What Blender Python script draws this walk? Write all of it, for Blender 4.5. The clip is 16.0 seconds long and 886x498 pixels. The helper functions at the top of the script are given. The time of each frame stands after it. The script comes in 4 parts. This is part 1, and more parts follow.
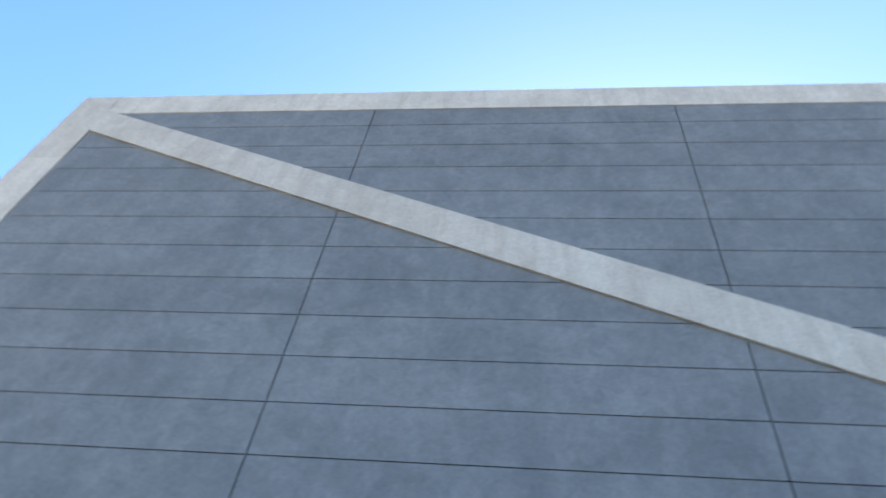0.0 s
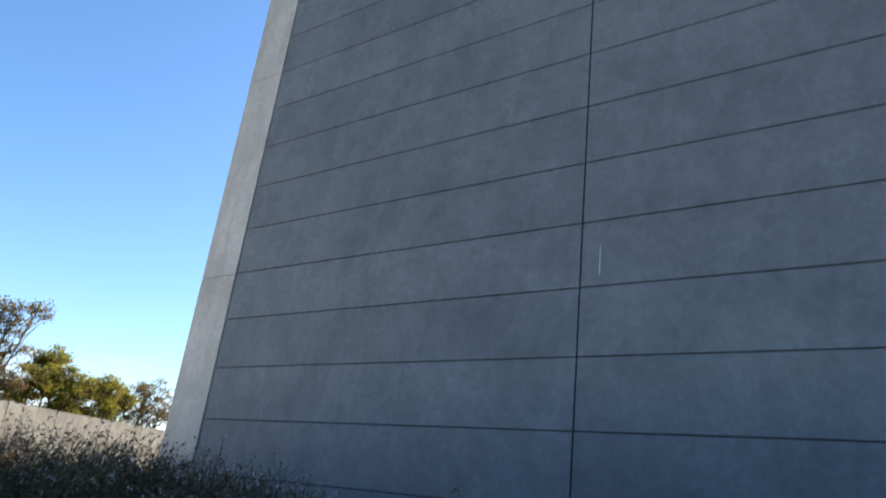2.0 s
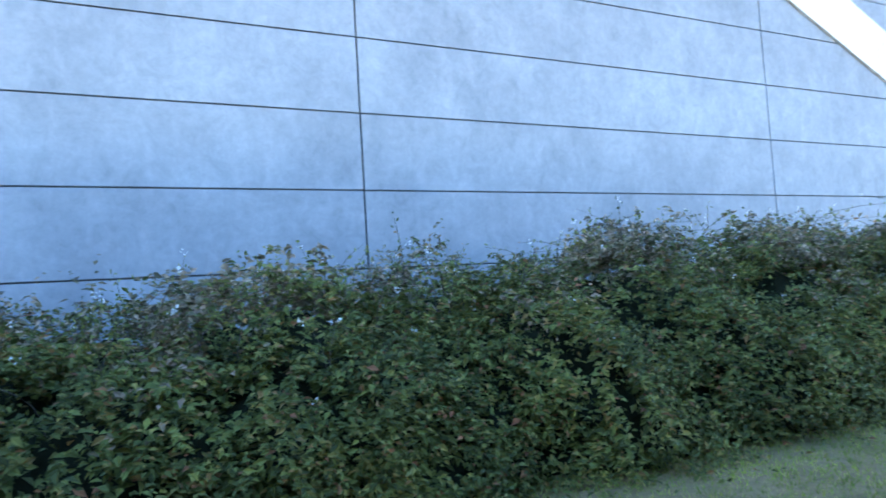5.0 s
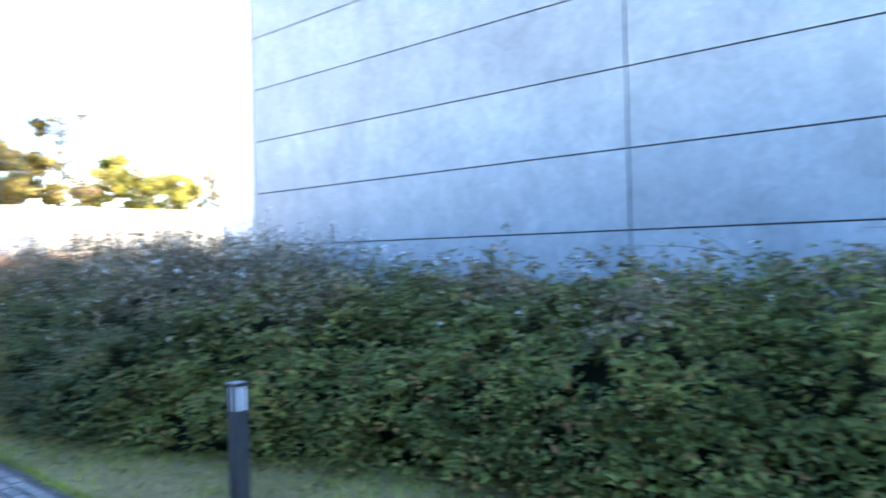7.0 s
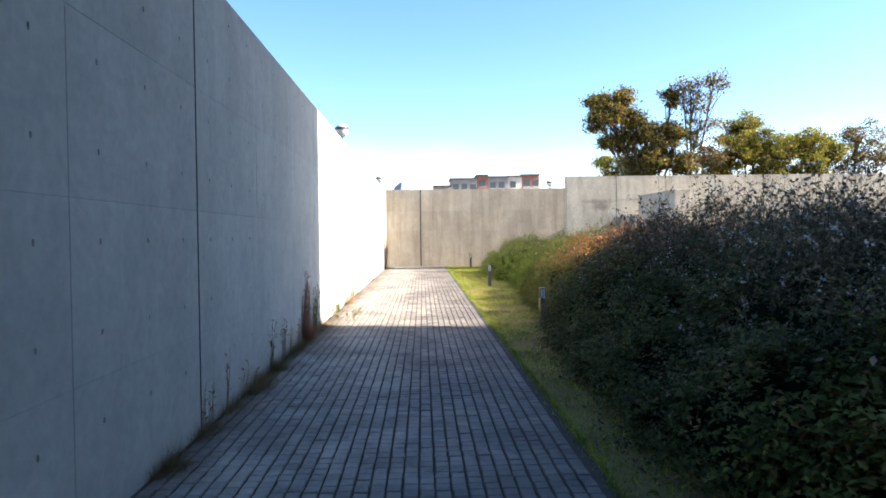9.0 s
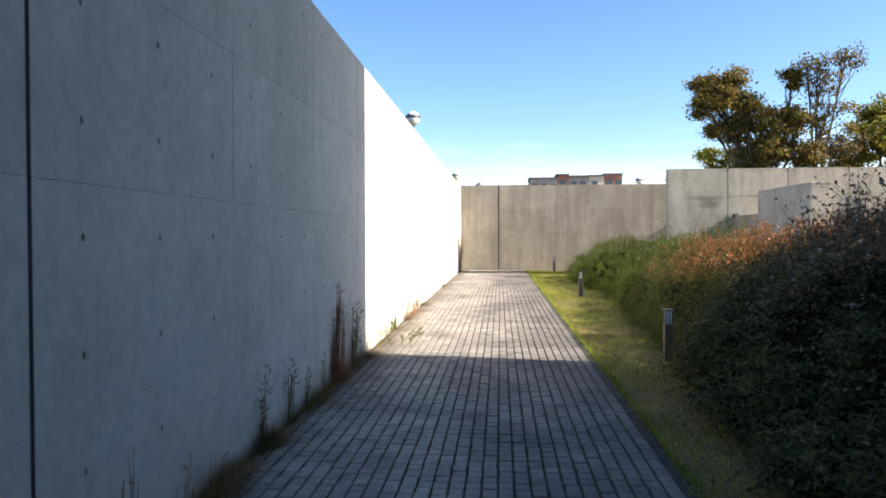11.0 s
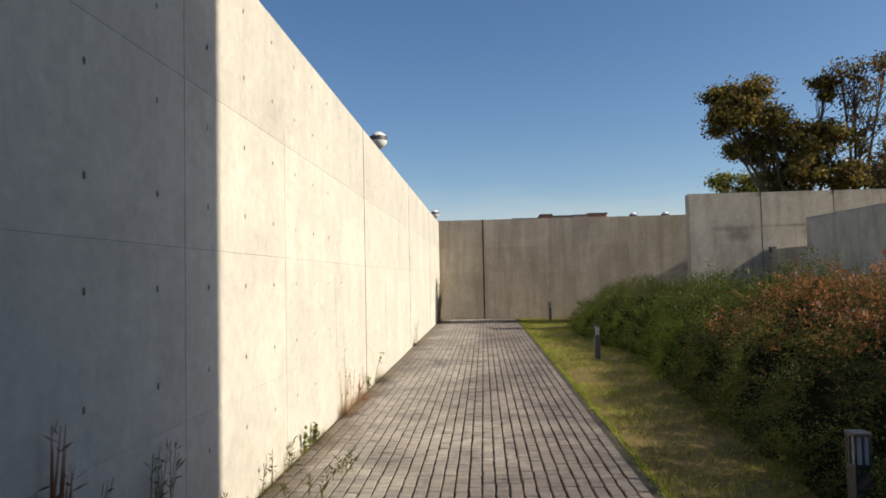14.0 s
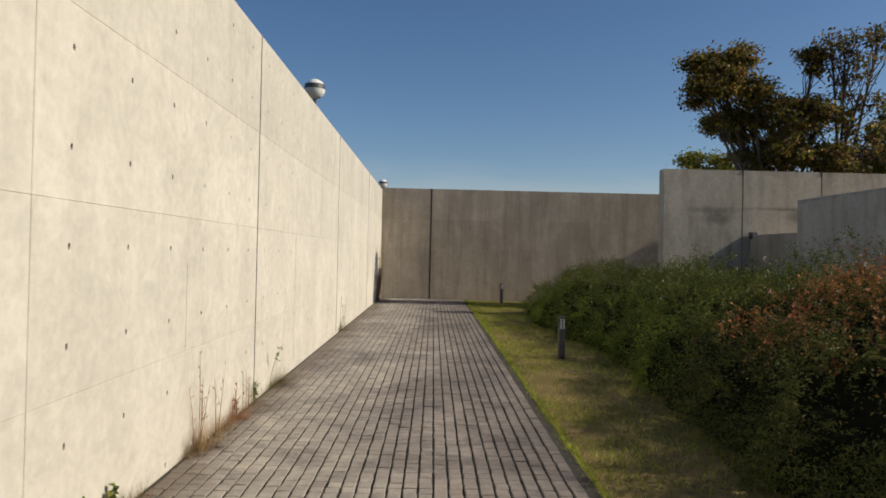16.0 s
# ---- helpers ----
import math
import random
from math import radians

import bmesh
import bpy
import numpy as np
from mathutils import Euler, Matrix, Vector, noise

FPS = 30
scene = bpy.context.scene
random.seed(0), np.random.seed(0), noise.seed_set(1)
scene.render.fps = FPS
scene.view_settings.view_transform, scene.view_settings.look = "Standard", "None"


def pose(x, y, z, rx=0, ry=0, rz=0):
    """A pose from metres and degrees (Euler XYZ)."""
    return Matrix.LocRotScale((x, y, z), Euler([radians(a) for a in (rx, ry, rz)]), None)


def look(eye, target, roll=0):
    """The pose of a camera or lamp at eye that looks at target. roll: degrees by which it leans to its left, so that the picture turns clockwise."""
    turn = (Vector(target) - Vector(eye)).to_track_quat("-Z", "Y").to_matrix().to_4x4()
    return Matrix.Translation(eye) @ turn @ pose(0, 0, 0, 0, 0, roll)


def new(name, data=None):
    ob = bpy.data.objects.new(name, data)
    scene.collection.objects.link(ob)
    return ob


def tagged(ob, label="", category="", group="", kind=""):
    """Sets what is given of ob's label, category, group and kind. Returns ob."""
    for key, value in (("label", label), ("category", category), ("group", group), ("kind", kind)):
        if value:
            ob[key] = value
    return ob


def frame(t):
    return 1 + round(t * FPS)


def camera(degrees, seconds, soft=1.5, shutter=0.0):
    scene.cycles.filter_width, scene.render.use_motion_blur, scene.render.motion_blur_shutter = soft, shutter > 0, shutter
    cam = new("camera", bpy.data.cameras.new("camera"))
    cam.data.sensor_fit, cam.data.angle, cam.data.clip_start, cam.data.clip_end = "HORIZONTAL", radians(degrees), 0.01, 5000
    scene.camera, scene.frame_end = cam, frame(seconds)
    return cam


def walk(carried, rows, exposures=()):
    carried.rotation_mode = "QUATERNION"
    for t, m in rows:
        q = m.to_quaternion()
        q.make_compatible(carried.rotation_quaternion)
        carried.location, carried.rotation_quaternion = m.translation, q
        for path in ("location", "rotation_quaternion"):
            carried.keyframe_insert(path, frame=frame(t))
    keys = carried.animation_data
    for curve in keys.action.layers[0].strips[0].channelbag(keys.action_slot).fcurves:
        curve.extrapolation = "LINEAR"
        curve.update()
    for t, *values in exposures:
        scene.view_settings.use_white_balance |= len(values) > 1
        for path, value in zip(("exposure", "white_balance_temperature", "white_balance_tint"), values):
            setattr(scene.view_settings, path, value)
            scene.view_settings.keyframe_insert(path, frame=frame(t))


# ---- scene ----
cam = camera(64.3, 16.0, 1.7, 0.2)
PATH = [
    (0, (0.186, 0.107, 1.744), (-0.072, 1.359, 3.281), 9.6),
    (0.5, (0.036, 0.205, 1.663), (-0.611, 1.388, 3.139), 9.8),
    (1, (0.085, 0.273, 1.587), (-0.8, 1.536, 2.86), 14.6),
    (1.5, (0.091, 0.191, 1.5), (-0.926, 1.568, 2.534), 13.3),
    (2, (0.031, 0.162, 1.436), (-1.096, 1.657, 2.139), 6.9),
    (2.5, (0.055, 0.348, 1.477), (-1.148, 1.915, 1.787), 2.4),
    (3, (0.011, 0.38, 1.439), (-1.092, 2.042, 1.588), -0.9),
    (3.5, (0.185, 0.432, 1.372), (-0.512, 2.304, 1.473), -1.85),
    (4, (0.421, 0.457, 1.292), (0.292, 2.449, 1.416), -2.7),
    (4.2, (0.464, 0.466, 1.276), (0.572, 2.459, 1.41), -3.3),
    (6.3, (0.107, 0.683, 1.361), (0.62, 2.613, 1.467), -3.7),
    (6.5, (0.044, 0.716, 1.402), (-0.019, 2.713, 1.482), -2.7),
    (6.8, (-0.102, 0.8, 1.452), (-0.991, 2.591, 1.479), -1.8),
    (7, (-0.213, 0.886, 1.458), (-1.516, 2.403, 1.466), -1.5),
    (7.2, (-0.363, 0.98, 1.447), (-1.981, 2.155, 1.433), -1.8),
    (7.4, (-0.625, 1.168, 1.38), (-2.427, 2.034, 1.348), -2.1),
    (7.5, (-0.742, 1.205, 1.373), (-2.586, 1.979, 1.353), -1.6),
    (8, (-1.2, 1.406, 1.398), (-3.173, 1.727, 1.367), -1.1),
    (8.5, (-1.694, 1.56, 1.411), (-3.693, 1.502, 1.378), -0.2),
    (9, (-2.34, 1.64, 1.423), (-4.339, 1.698, 1.383), -0.7),
    (9.5, (-3.025, 1.639, 1.411), (-5.021, 1.543, 1.332), -1.5),
    (10, (-3.736, 1.636, 1.416), (-5.732, 1.54, 1.332), -0.6),
    (10.2, (-4.027, 1.647, 1.412), (-6.02, 1.475, 1.387), -0.5),
    (12.3, (-7.165, 1.55, 1.413), (-9.162, 1.439, 1.371), 1.0),
    (12.5, (-7.438, 1.566, 1.394), (-9.436, 1.467, 1.366), 0.9),
    (13, (-8.11, 1.545, 1.416), (-10.107, 1.432, 1.418), 0.4),
    (13.5, (-8.864, 1.513, 1.402), (-10.863, 1.438, 1.405), -0.7),
    (14, (-9.554, 1.553, 1.429), (-11.549, 1.44, 1.514), -1.2),
    (14.5, (-10.215, 1.571, 1.417), (-12.211, 1.507, 1.522), -1.9),
    (15, (-10.917, 1.643, 1.428), (-12.911, 1.528, 1.53), -0.8),
    (15.5, (-11.53, 1.656, 1.4), (-13.529, 1.603, 1.421), 0.3),
    (16, (-12.09, 1.664, 1.41), (-14.09, 1.691, 1.426), 1.3),
]
EXPOSURES = [(0.0, 2.55, 6500, 8), (0.5, 2.25, 6500, 8), (1.0, 1.9, 6500, 8), (1.5, 1.75, 6500, 8), (2.0, 1.65, 6500, 8), (2.5, 1.75, 6500, 8), (3.0, 2.33, 6400, 9),
             (3.5, 3.3, 6250, 10), (4.2, 4.1, 6200, 10), (6.3, 4.5, 6200, 10), (7.0, 4.5, 6200, 10), (7.5, 3.45, 6350, 10), (8.0, 2.33, 6300, 10), (8.5, 2.05, 6350, 10),
             (10.0, 1.82, 6350, 10), (12.3, 1.0, 6700, 10), (13.5, 0.62, 6750, 10), (14.5, 0.12, 6700, 10), (16.0, -0.06, 6650, 10)]
# the turn to the right and back, between the two stretches
PAN = [(4.6, 0.47, 0.5, 1.3, -16.0, 3.6), (5.2, 0.4, 0.55, 1.33, -31.0, 3.4), (5.8, 0.26, 0.61, 1.35, -34.0, 3.2), (6.1, 0.17, 0.655, 1.357, -25.0, 3.1)]
rows = [(t, look(eye, target, roll)) for t, eye, target, roll in PATH] + [(t, pose(x, y, z, 90 + pitch, 0, yaw) @ pose(0, 0, 0, 0, 0, -3.5)) for t, x, y, z, yaw, pitch in PAN]
walk(cam, sorted(rows, key=lambda r: r[0]), EXPOSURES)

# ---- sky and sun ----
SUN_EL, SUN_SLOPE = 33.0, 0.151
world = bpy.data.worlds.new("sky")
scene.world = world
world.use_nodes = True
wn = world.node_tree.nodes
sky = wn.new("ShaderNodeTexSky")
sky.sky_type = "NISHITA"
sky.sun_disc = False
sky.sun_elevation = radians(SUN_EL)
sky.sun_rotation = math.atan2(SUN_SLOPE, 1.0)
sky.air_density, sky.dust_density, sky.ozone_density = 0.9, 0.9, 1.6
sky.altitude = 400
wn["Background"].inputs["Strength"].default_value = 0.094
hsv = wn.new("ShaderNodeHueSaturation")
hsv.inputs["Hue"].default_value = 0.502
hsv.inputs["Saturation"].default_value = 1.2
hsv.inputs["Value"].default_value = 1.0
world.node_tree.links.new(sky.outputs[0], hsv.inputs["Color"])
# thin white haze and wisps of cloud low over the horizon
wl = world.node_tree.links
haze = wn.new("ShaderNodeHueSaturation")
haze.inputs["Saturation"].default_value, haze.inputs["Value"].default_value = 0.3, 1.1
wl.new(hsv.outputs[0], haze.inputs["Color"])
way = wn.new("ShaderNodeTexCoord").outputs["Generated"]
sep = wn.new("ShaderNodeSeparateXYZ")
wl.new(way, sep.inputs[0])
wisp_map = wn.new("ShaderNodeMapping")
wisp_map.inputs["Scale"].default_value = (4, 4, 26)
wl.new(way, wisp_map.inputs["Vector"])
wisp = wn.new("ShaderNodeTexNoise")
wisp.inputs["Scale"].default_value, wisp.inputs["Detail"].default_value = 1.6, 6
wl.new(wisp_map.outputs[0], wisp.inputs["Vector"])
lift = wn.new("ShaderNodeMath")
lift.operation, lift.inputs[1].default_value = "MULTIPLY_ADD", -0.08
wl.new(wisp.outputs["Fac"], lift.inputs[0])
wl.new(sep.outputs["Z"], lift.inputs[2])
low_sky = wn.new("ShaderNodeMapRange")
low_sky.interpolation_type = "SMOOTHSTEP"
low_sky.inputs["From Min"].default_value, low_sky.inputs["From Max"].default_value = 0.0, 0.1
low_sky.inputs["To Min"].default_value, low_sky.inputs["To Max"].default_value = 0.6, 0.0
wl.new(lift.outputs[0], low_sky.inputs["Value"])
sky_mix = wn.new("ShaderNodeMix")
sky_mix.data_type = "RGBA"
wl.new(low_sky.outputs[0], sky_mix.inputs["Factor"])
wl.new(hsv.outputs[0], sky_mix.inputs["A"])
wl.new(haze.outputs[0], sky_mix.inputs["B"])
wl.new(sky_mix.outputs["Result"], wn["Background"].inputs["Color"])
sun = new("sun", bpy.data.lights.new("sun", "SUN"))
sun.data.energy, sun.data.angle, sun.data.color = 4.3, radians(0.53), (1.0, 0.91, 0.76)
sun_dir = Vector((SUN_SLOPE, 1.0, math.tan(radians(SUN_EL)) * math.hypot(1, SUN_SLOPE)))
sun.matrix_world = look(sun_dir.normalized() * 60, (0, 0, 0))


# ---- materials ----
def mat(name, rough=0.85, metal=0.0, spec=0.4):
    m = bpy.data.materials.new(name)
    m.use_nodes = True
    b = m.node_tree.nodes["Principled BSDF"]
    b.inputs["Roughness"].default_value, b.inputs["Metallic"].default_value = rough, metal
    b.inputs["Specular IOR Level"].default_value = spec
    return m, m.node_tree.nodes, m.node_tree.links, b


def coords(nodes, links, scale, kind="Object"):
    """Texture coordinates in metres; Position keeps pieces of one wall from repeating."""
    mp = nodes.new("ShaderNodeMapping")
    mp.inputs["Scale"].default_value = scale
    if kind == "Position":
        links.new(nodes.new("ShaderNodeNewGeometry").outputs["Position"], mp.inputs["Vector"])
    else:
        links.new(nodes.new("ShaderNodeTexCoord").outputs["Object"], mp.inputs["Vector"])
    return mp.outputs[0]


def noise_tex(nodes, links, vec, scale, detail=4.0, rough=0.55, distort=0.0):
    n = nodes.new("ShaderNodeTexNoise")
    n.inputs["Scale"].default_value, n.inputs["Detail"].default_value = scale, detail
    n.inputs["Roughness"].default_value, n.inputs["Distortion"].default_value = rough, distort
    links.new(vec, n.inputs["Vector"])
    return n.outputs["Fac"]


def ramp(nodes, links, fac, stops):
    r = nodes.new("ShaderNodeValToRGB")
    el = r.color_ramp.elements
    while len(el) < len(stops):
        el.new(0.5)
    for e, (p, c) in zip(el, stops):
        e.position, e.color = p, (*c, 1) if len(c) == 3 else c
    links.new(fac, r.inputs["Fac"])
    return r.outputs["Color"]


def mix(nodes, links, a, b, fac, mode="MIX"):
    n = nodes.new("ShaderNodeMix")
    n.data_type, n.blend_type = "RGBA", mode
    for sock, v in ((n.inputs["Factor"], fac), (n.inputs["A"], a), (n.inputs["B"], b)):
        if isinstance(v, (int, float)):
            sock.default_value = v
        elif isinstance(v, tuple):
            sock.default_value = (*v, 1)
        else:
            links.new(v, sock)
    return n.outputs["Result"]


def bump(nodes, links, b, height, strength, dist=0.01):
    n = nodes.new("ShaderNodeBump")
    n.inputs["Strength"].default_value, n.inputs["Distance"].default_value = strength, dist
    links.new(height, n.inputs["Height"])
    links.new(n.outputs[0], b.inputs["Normal"])


def concrete(name, lo, hi, stain, streak_scale=(1.3, 1.3, 0.22), streak=0.45, random_amount=0.12, rough=0.82, mottle=0.35):
    m, n, l, b = mat(name, rough, 0, 0.3)
    pos = coords(n, l, (1, 1, 1), "Position")
    cloud = noise_tex(n, l, pos, 0.9, 5, 0.6, 0.4)
    fine = noise_tex(n, l, pos, 14, 5, 0.7)
    streaks = noise_tex(n, l, coords(n, l, streak_scale, "Position"), 2.2, 5, 0.65, 0.3)
    col = ramp(n, l, cloud, [(0.3, lo), (0.7, hi)])
    st = ramp(n, l, streaks, [(0.45, (0, 0, 0)), (0.75, (1, 1, 1))])
    sc = n.new("ShaderNodeMath")
    sc.operation, sc.inputs[1].default_value = "MULTIPLY", streak
    l.new(st, sc.inputs[0])
    col = mix(n, l, col, stain, sc.outputs[0])
    col = mix(n, l, col, ramp(n, l, fine, [(0.3, (0.78, 0.78, 0.78)), (0.7, (1.08, 1.08, 1.08))]), 0.6, "MULTIPLY")
    mott = noise_tex(n, l, pos, 3.6, 6, 0.68, 1.2)
    col = mix(n, l, col, ramp(n, l, mott, [(0.36, (0.8, 0.8, 0.81)), (0.5, (1, 1, 1)), (0.66, (1.16, 1.16, 1.15))]), mottle, "MULTIPLY")
    rnd = n.new("ShaderNodeObjectInfo").outputs["Random"]
    d = 1 - random_amount
    col = mix(n, l, col, ramp(n, l, rnd, [(0.0, (d, d, d)), (1.0, (1, 1, 1))]), 1.0, "MULTIPLY")
    l.new(col, b.inputs["Base Color"])
    pits = noise_tex(n, l, pos, 60, 3, 0.6)
    bump(n, l, b, pits, 0.25, 0.004)
    return m


M_WALL = concrete("fair_faced_concrete", (0.612, 0.577, 0.500), (0.745, 0.704, 0.612), (0.530, 0.490, 0.414), streak=0.35, random_amount=0.05)
# wall concrete again, a little darker and more streaked, for the top course
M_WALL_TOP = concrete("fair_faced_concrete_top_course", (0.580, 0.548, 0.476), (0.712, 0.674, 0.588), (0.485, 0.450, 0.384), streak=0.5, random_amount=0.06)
M_STEP = concrete("streaked_concrete", (0.396, 0.361, 0.303), (0.540, 0.496, 0.419), (0.243, 0.209, 0.166), (1.4, 1.4, 0.3), 0.75)
def add_stains(m, spots):
    """Dark run-off stains on a wall in a yz plane: centre y, centre z, half width, half height."""
    n, l = m.node_tree.nodes, m.node_tree.links
    b = n["Principled BSDF"]
    col = b.inputs["Base Color"].links[0].from_socket
    pos = coords(n, l, (1, 1, 1), "Position")
    wob = n.new("ShaderNodeTexNoise")
    wob.inputs["Scale"].default_value, wob.inputs["Detail"].default_value = 3.5, 5
    l.new(pos, wob.inputs["Vector"])
    for y, z, ry, rz in spots:
        off = n.new("ShaderNodeVectorMath")
        off.operation, off.inputs[1].default_value = "SUBTRACT", (0, y, z)
        l.new(pos, off.inputs[0])
        sc = n.new("ShaderNodeVectorMath")
        sc.operation, sc.inputs[1].default_value = "MULTIPLY", (0, 1 / ry, 1 / rz)
        l.new(off.outputs[0], sc.inputs[0])
        ln = n.new("ShaderNodeVectorMath")
        ln.operation = "LENGTH"
        l.new(sc.outputs[0], ln.inputs[0])
        ad = n.new("ShaderNodeMath")
        ad.operation, ad.inputs[1].default_value = "MULTIPLY_ADD", 1.6
        l.new(wob.outputs["Fac"], ad.inputs[0])
        l.new(ln.outputs["Value"], ad.inputs[2])
        rng_ = n.new("ShaderNodeMapRange")
        rng_.inputs["From Min"].default_value, rng_.inputs["From Max"].default_value = 1.1, 2.0
        rng_.inputs["To Min"].default_value, rng_.inputs["To Max"].default_value = 0.55, 0.0
        l.new(ad.outputs[0], rng_.inputs["Value"])
        col = mix(n, l, col, (0.1, 0.088, 0.075), rng_.outputs[0])
    l.new(col, b.inputs["Base Color"])


add_stains(M_STEP, [(8.2, 2.6, 0.62, 0.09), (8.35, 2.42, 0.4, 0.16), (10.3, 2.5, 0.3, 0.16), (11.4, 2.95, 0.5, 0.08), (9.9, 2.66, 0.9, 0.05)])
M_END = concrete("weathered_concrete", (0.345, 0.298, 0.240), (0.481, 0.422, 0.343), (0.227, 0.192, 0.152), (1.6, 1.6, 0.14), 0.75)
M_PANEL = concrete("cladding_concrete", (0.168, 0.172, 0.175), (0.236, 0.237, 0.238), (0.272, 0.268, 0.266), (1.5, 1.5, 0.5), 0.5, 0.1, 0.7, 0.5)
M_BAND = concrete("band_concrete", (0.560, 0.496, 0.421), (0.717, 0.643, 0.551), (0.448, 0.382, 0.312), streak=0.7)
M_SEAM = concrete("seam_mortar", (0.3, 0.28, 0.24), (0.5, 0.47, 0.41), (0.36, 0.33, 0.28))
M_JOINT, n_, l_, b_ = mat("joint_sealant", 0.9)
b_.inputs["Base Color"].default_value = (0.035, 0.035, 0.035, 1)


def sett_material():
    m, n, l, b = mat("granite_sett", 0.8, 0, 0.35)
    pos = coords(n, l, (1, 1, 1), "Position")
    geo = n.new("ShaderNodeNewGeometry").outputs["Random Per Island"]
    add = n.new("ShaderNodeMath")
    add.operation = "ADD"
    l.new(geo, add.inputs[0])
    l.new(n.new("ShaderNodeObjectInfo").outputs["Random"], add.inputs[1])
    fr = n.new("ShaderNodeMath")
    fr.operation = "FRACT"
    l.new(add.outputs[0], fr.inputs[0])
    col = ramp(n, l, fr.outputs[0], [(0.0, (0.305, 0.283, 0.258)), (0.35, (0.330, 0.306, 0.278)), (0.75, (0.348, 0.322, 0.292)), (1.0, (0.380, 0.351, 0.314))])
    big = noise_tex(n, l, pos, 0.9, 4, 0.6, 0.6)
    col = mix(n, l, col, ramp(n, l, big, [(0.3, (0.5, 0.48, 0.5)), (0.6, (1.12, 1.1, 1.05))]), 0.9, "MULTIPLY")
    worn = noise_tex(n, l, pos, 3.2, 5, 0.7, 0.8)
    col = mix(n, l, col, ramp(n, l, worn, [(0.33, (0.62, 0.6, 0.62)), (0.5, (1, 1, 1)), (0.68, (1.25, 1.22, 1.15))]), 0.85, "MULTIPLY")
    grain = noise_tex(n, l, pos, 160, 3, 0.7)
    col = mix(n, l, col, ramp(n, l, grain, [(0.3, (0.6, 0.6, 0.6)), (0.7, (1.25, 1.25, 1.25))]), 0.55, "MULTIPLY")
    # damp soil and moss worked in from the lawn side
    xyz = n.new("ShaderNodeSeparateXYZ")
    l.new(pos, xyz.inputs[0])
    side = n.new("ShaderNodeMapRange")
    side.inputs["From Min"].default_value, side.inputs["From Max"].default_value = 0.7, 2.6
    l.new(xyz.outputs["Y"], side.inputs["Value"])
    blot = n.new("ShaderNodeMath")
    blot.operation = "MULTIPLY_ADD"
    l.new(noise_tex(n, l, pos, 0.75, 5, 0.65, 0.8), blot.inputs[0])
    blot.inputs[1].default_value = 1.5
    l.new(side.outputs[0], blot.inputs[2])
    half = n.new("ShaderNodeMath")
    half.operation, half.inputs[1].default_value = "MULTIPLY", 0.5
    l.new(blot.outputs[0], half.inputs[0])
    dirt = ramp(n, l, half.outputs[0], [(0.48, (1, 1, 1)), (0.62, (0.66, 0.62, 0.64)), (0.85, (0.42, 0.39, 0.41))])
    col = mix(n, l, col, dirt, 0.7, "MULTIPLY")
    # brown soil washed against the wall foot
    foot = n.new("ShaderNodeMapRange")
    foot.inputs["From Min"].default_value, foot.inputs["From Max"].default_value = 0.02, 0.75
    foot.inputs["To Min"].default_value, foot.inputs["To Max"].default_value = 0.75, 0.0
    l.new(xyz.outputs["Y"], foot.inputs["Value"])
    wash = n.new("ShaderNodeMath")
    wash.operation = "ADD"
    l.new(foot.outputs[0], wash.inputs[0])
    l.new(noise_tex(n, l, pos, 1.1, 6, 0.7, 0.5), wash.inputs[1])
    soil = n.new("ShaderNodeMapRange")
    soil.inputs["From Min"].default_value, soil.inputs["From Max"].default_value = 0.85, 1.15
    soil.inputs["To Max"].default_value = 0.75
    l.new(wash.outputs[0], soil.inputs["Value"])
    col = mix(n, l, col, (0.13, 0.1, 0.075), soil.outputs[0])
    l.new(col, b.inputs["Base Color"])
    bump(n, l, b, noise_tex(n, l, pos, 55, 4, 0.65), 0.5, 0.006)
    return m


M_SETT = sett_material()
M_SAND, n_, l_, b_ = mat("joint_sand", 0.95)
l_.new(ramp(n_, l_, noise_tex(n_, l_, coords(n_, l_, (1, 1, 1), "Position"), 6, 5, 0.6), [(0.3, (0.03, 0.027, 0.024)), (0.7, (0.07, 0.062, 0.05))]), b_.inputs["Base Color"])


def soil_material():
    m, n, l, b = mat("dry_lawn_soil", 0.95, 0, 0.2)
    pos = coords(n, l, (1, 1, 1), "Position")
    a = noise_tex(n, l, pos, 1.3, 5, 0.6, 0.5)
    c = noise_tex(n, l, pos, 22, 5, 0.7)
    col = ramp(n, l, a, [(0.3, (0.15, 0.12, 0.045)), (0.55, (0.23, 0.165, 0.075)), (0.75, (0.28, 0.195, 0.1))])
    col = mix(n, l, col, ramp(n, l, c, [(0.3, (0.5, 0.5, 0.5)), (0.7, (1.25, 1.2, 1.1))]), 0.8, "MULTIPLY")
    l.new(col, b.inputs["Base Color"])
    bump(n, l, b, c, 0.8, 0.02)
    return m


M_SOIL = soil_material()


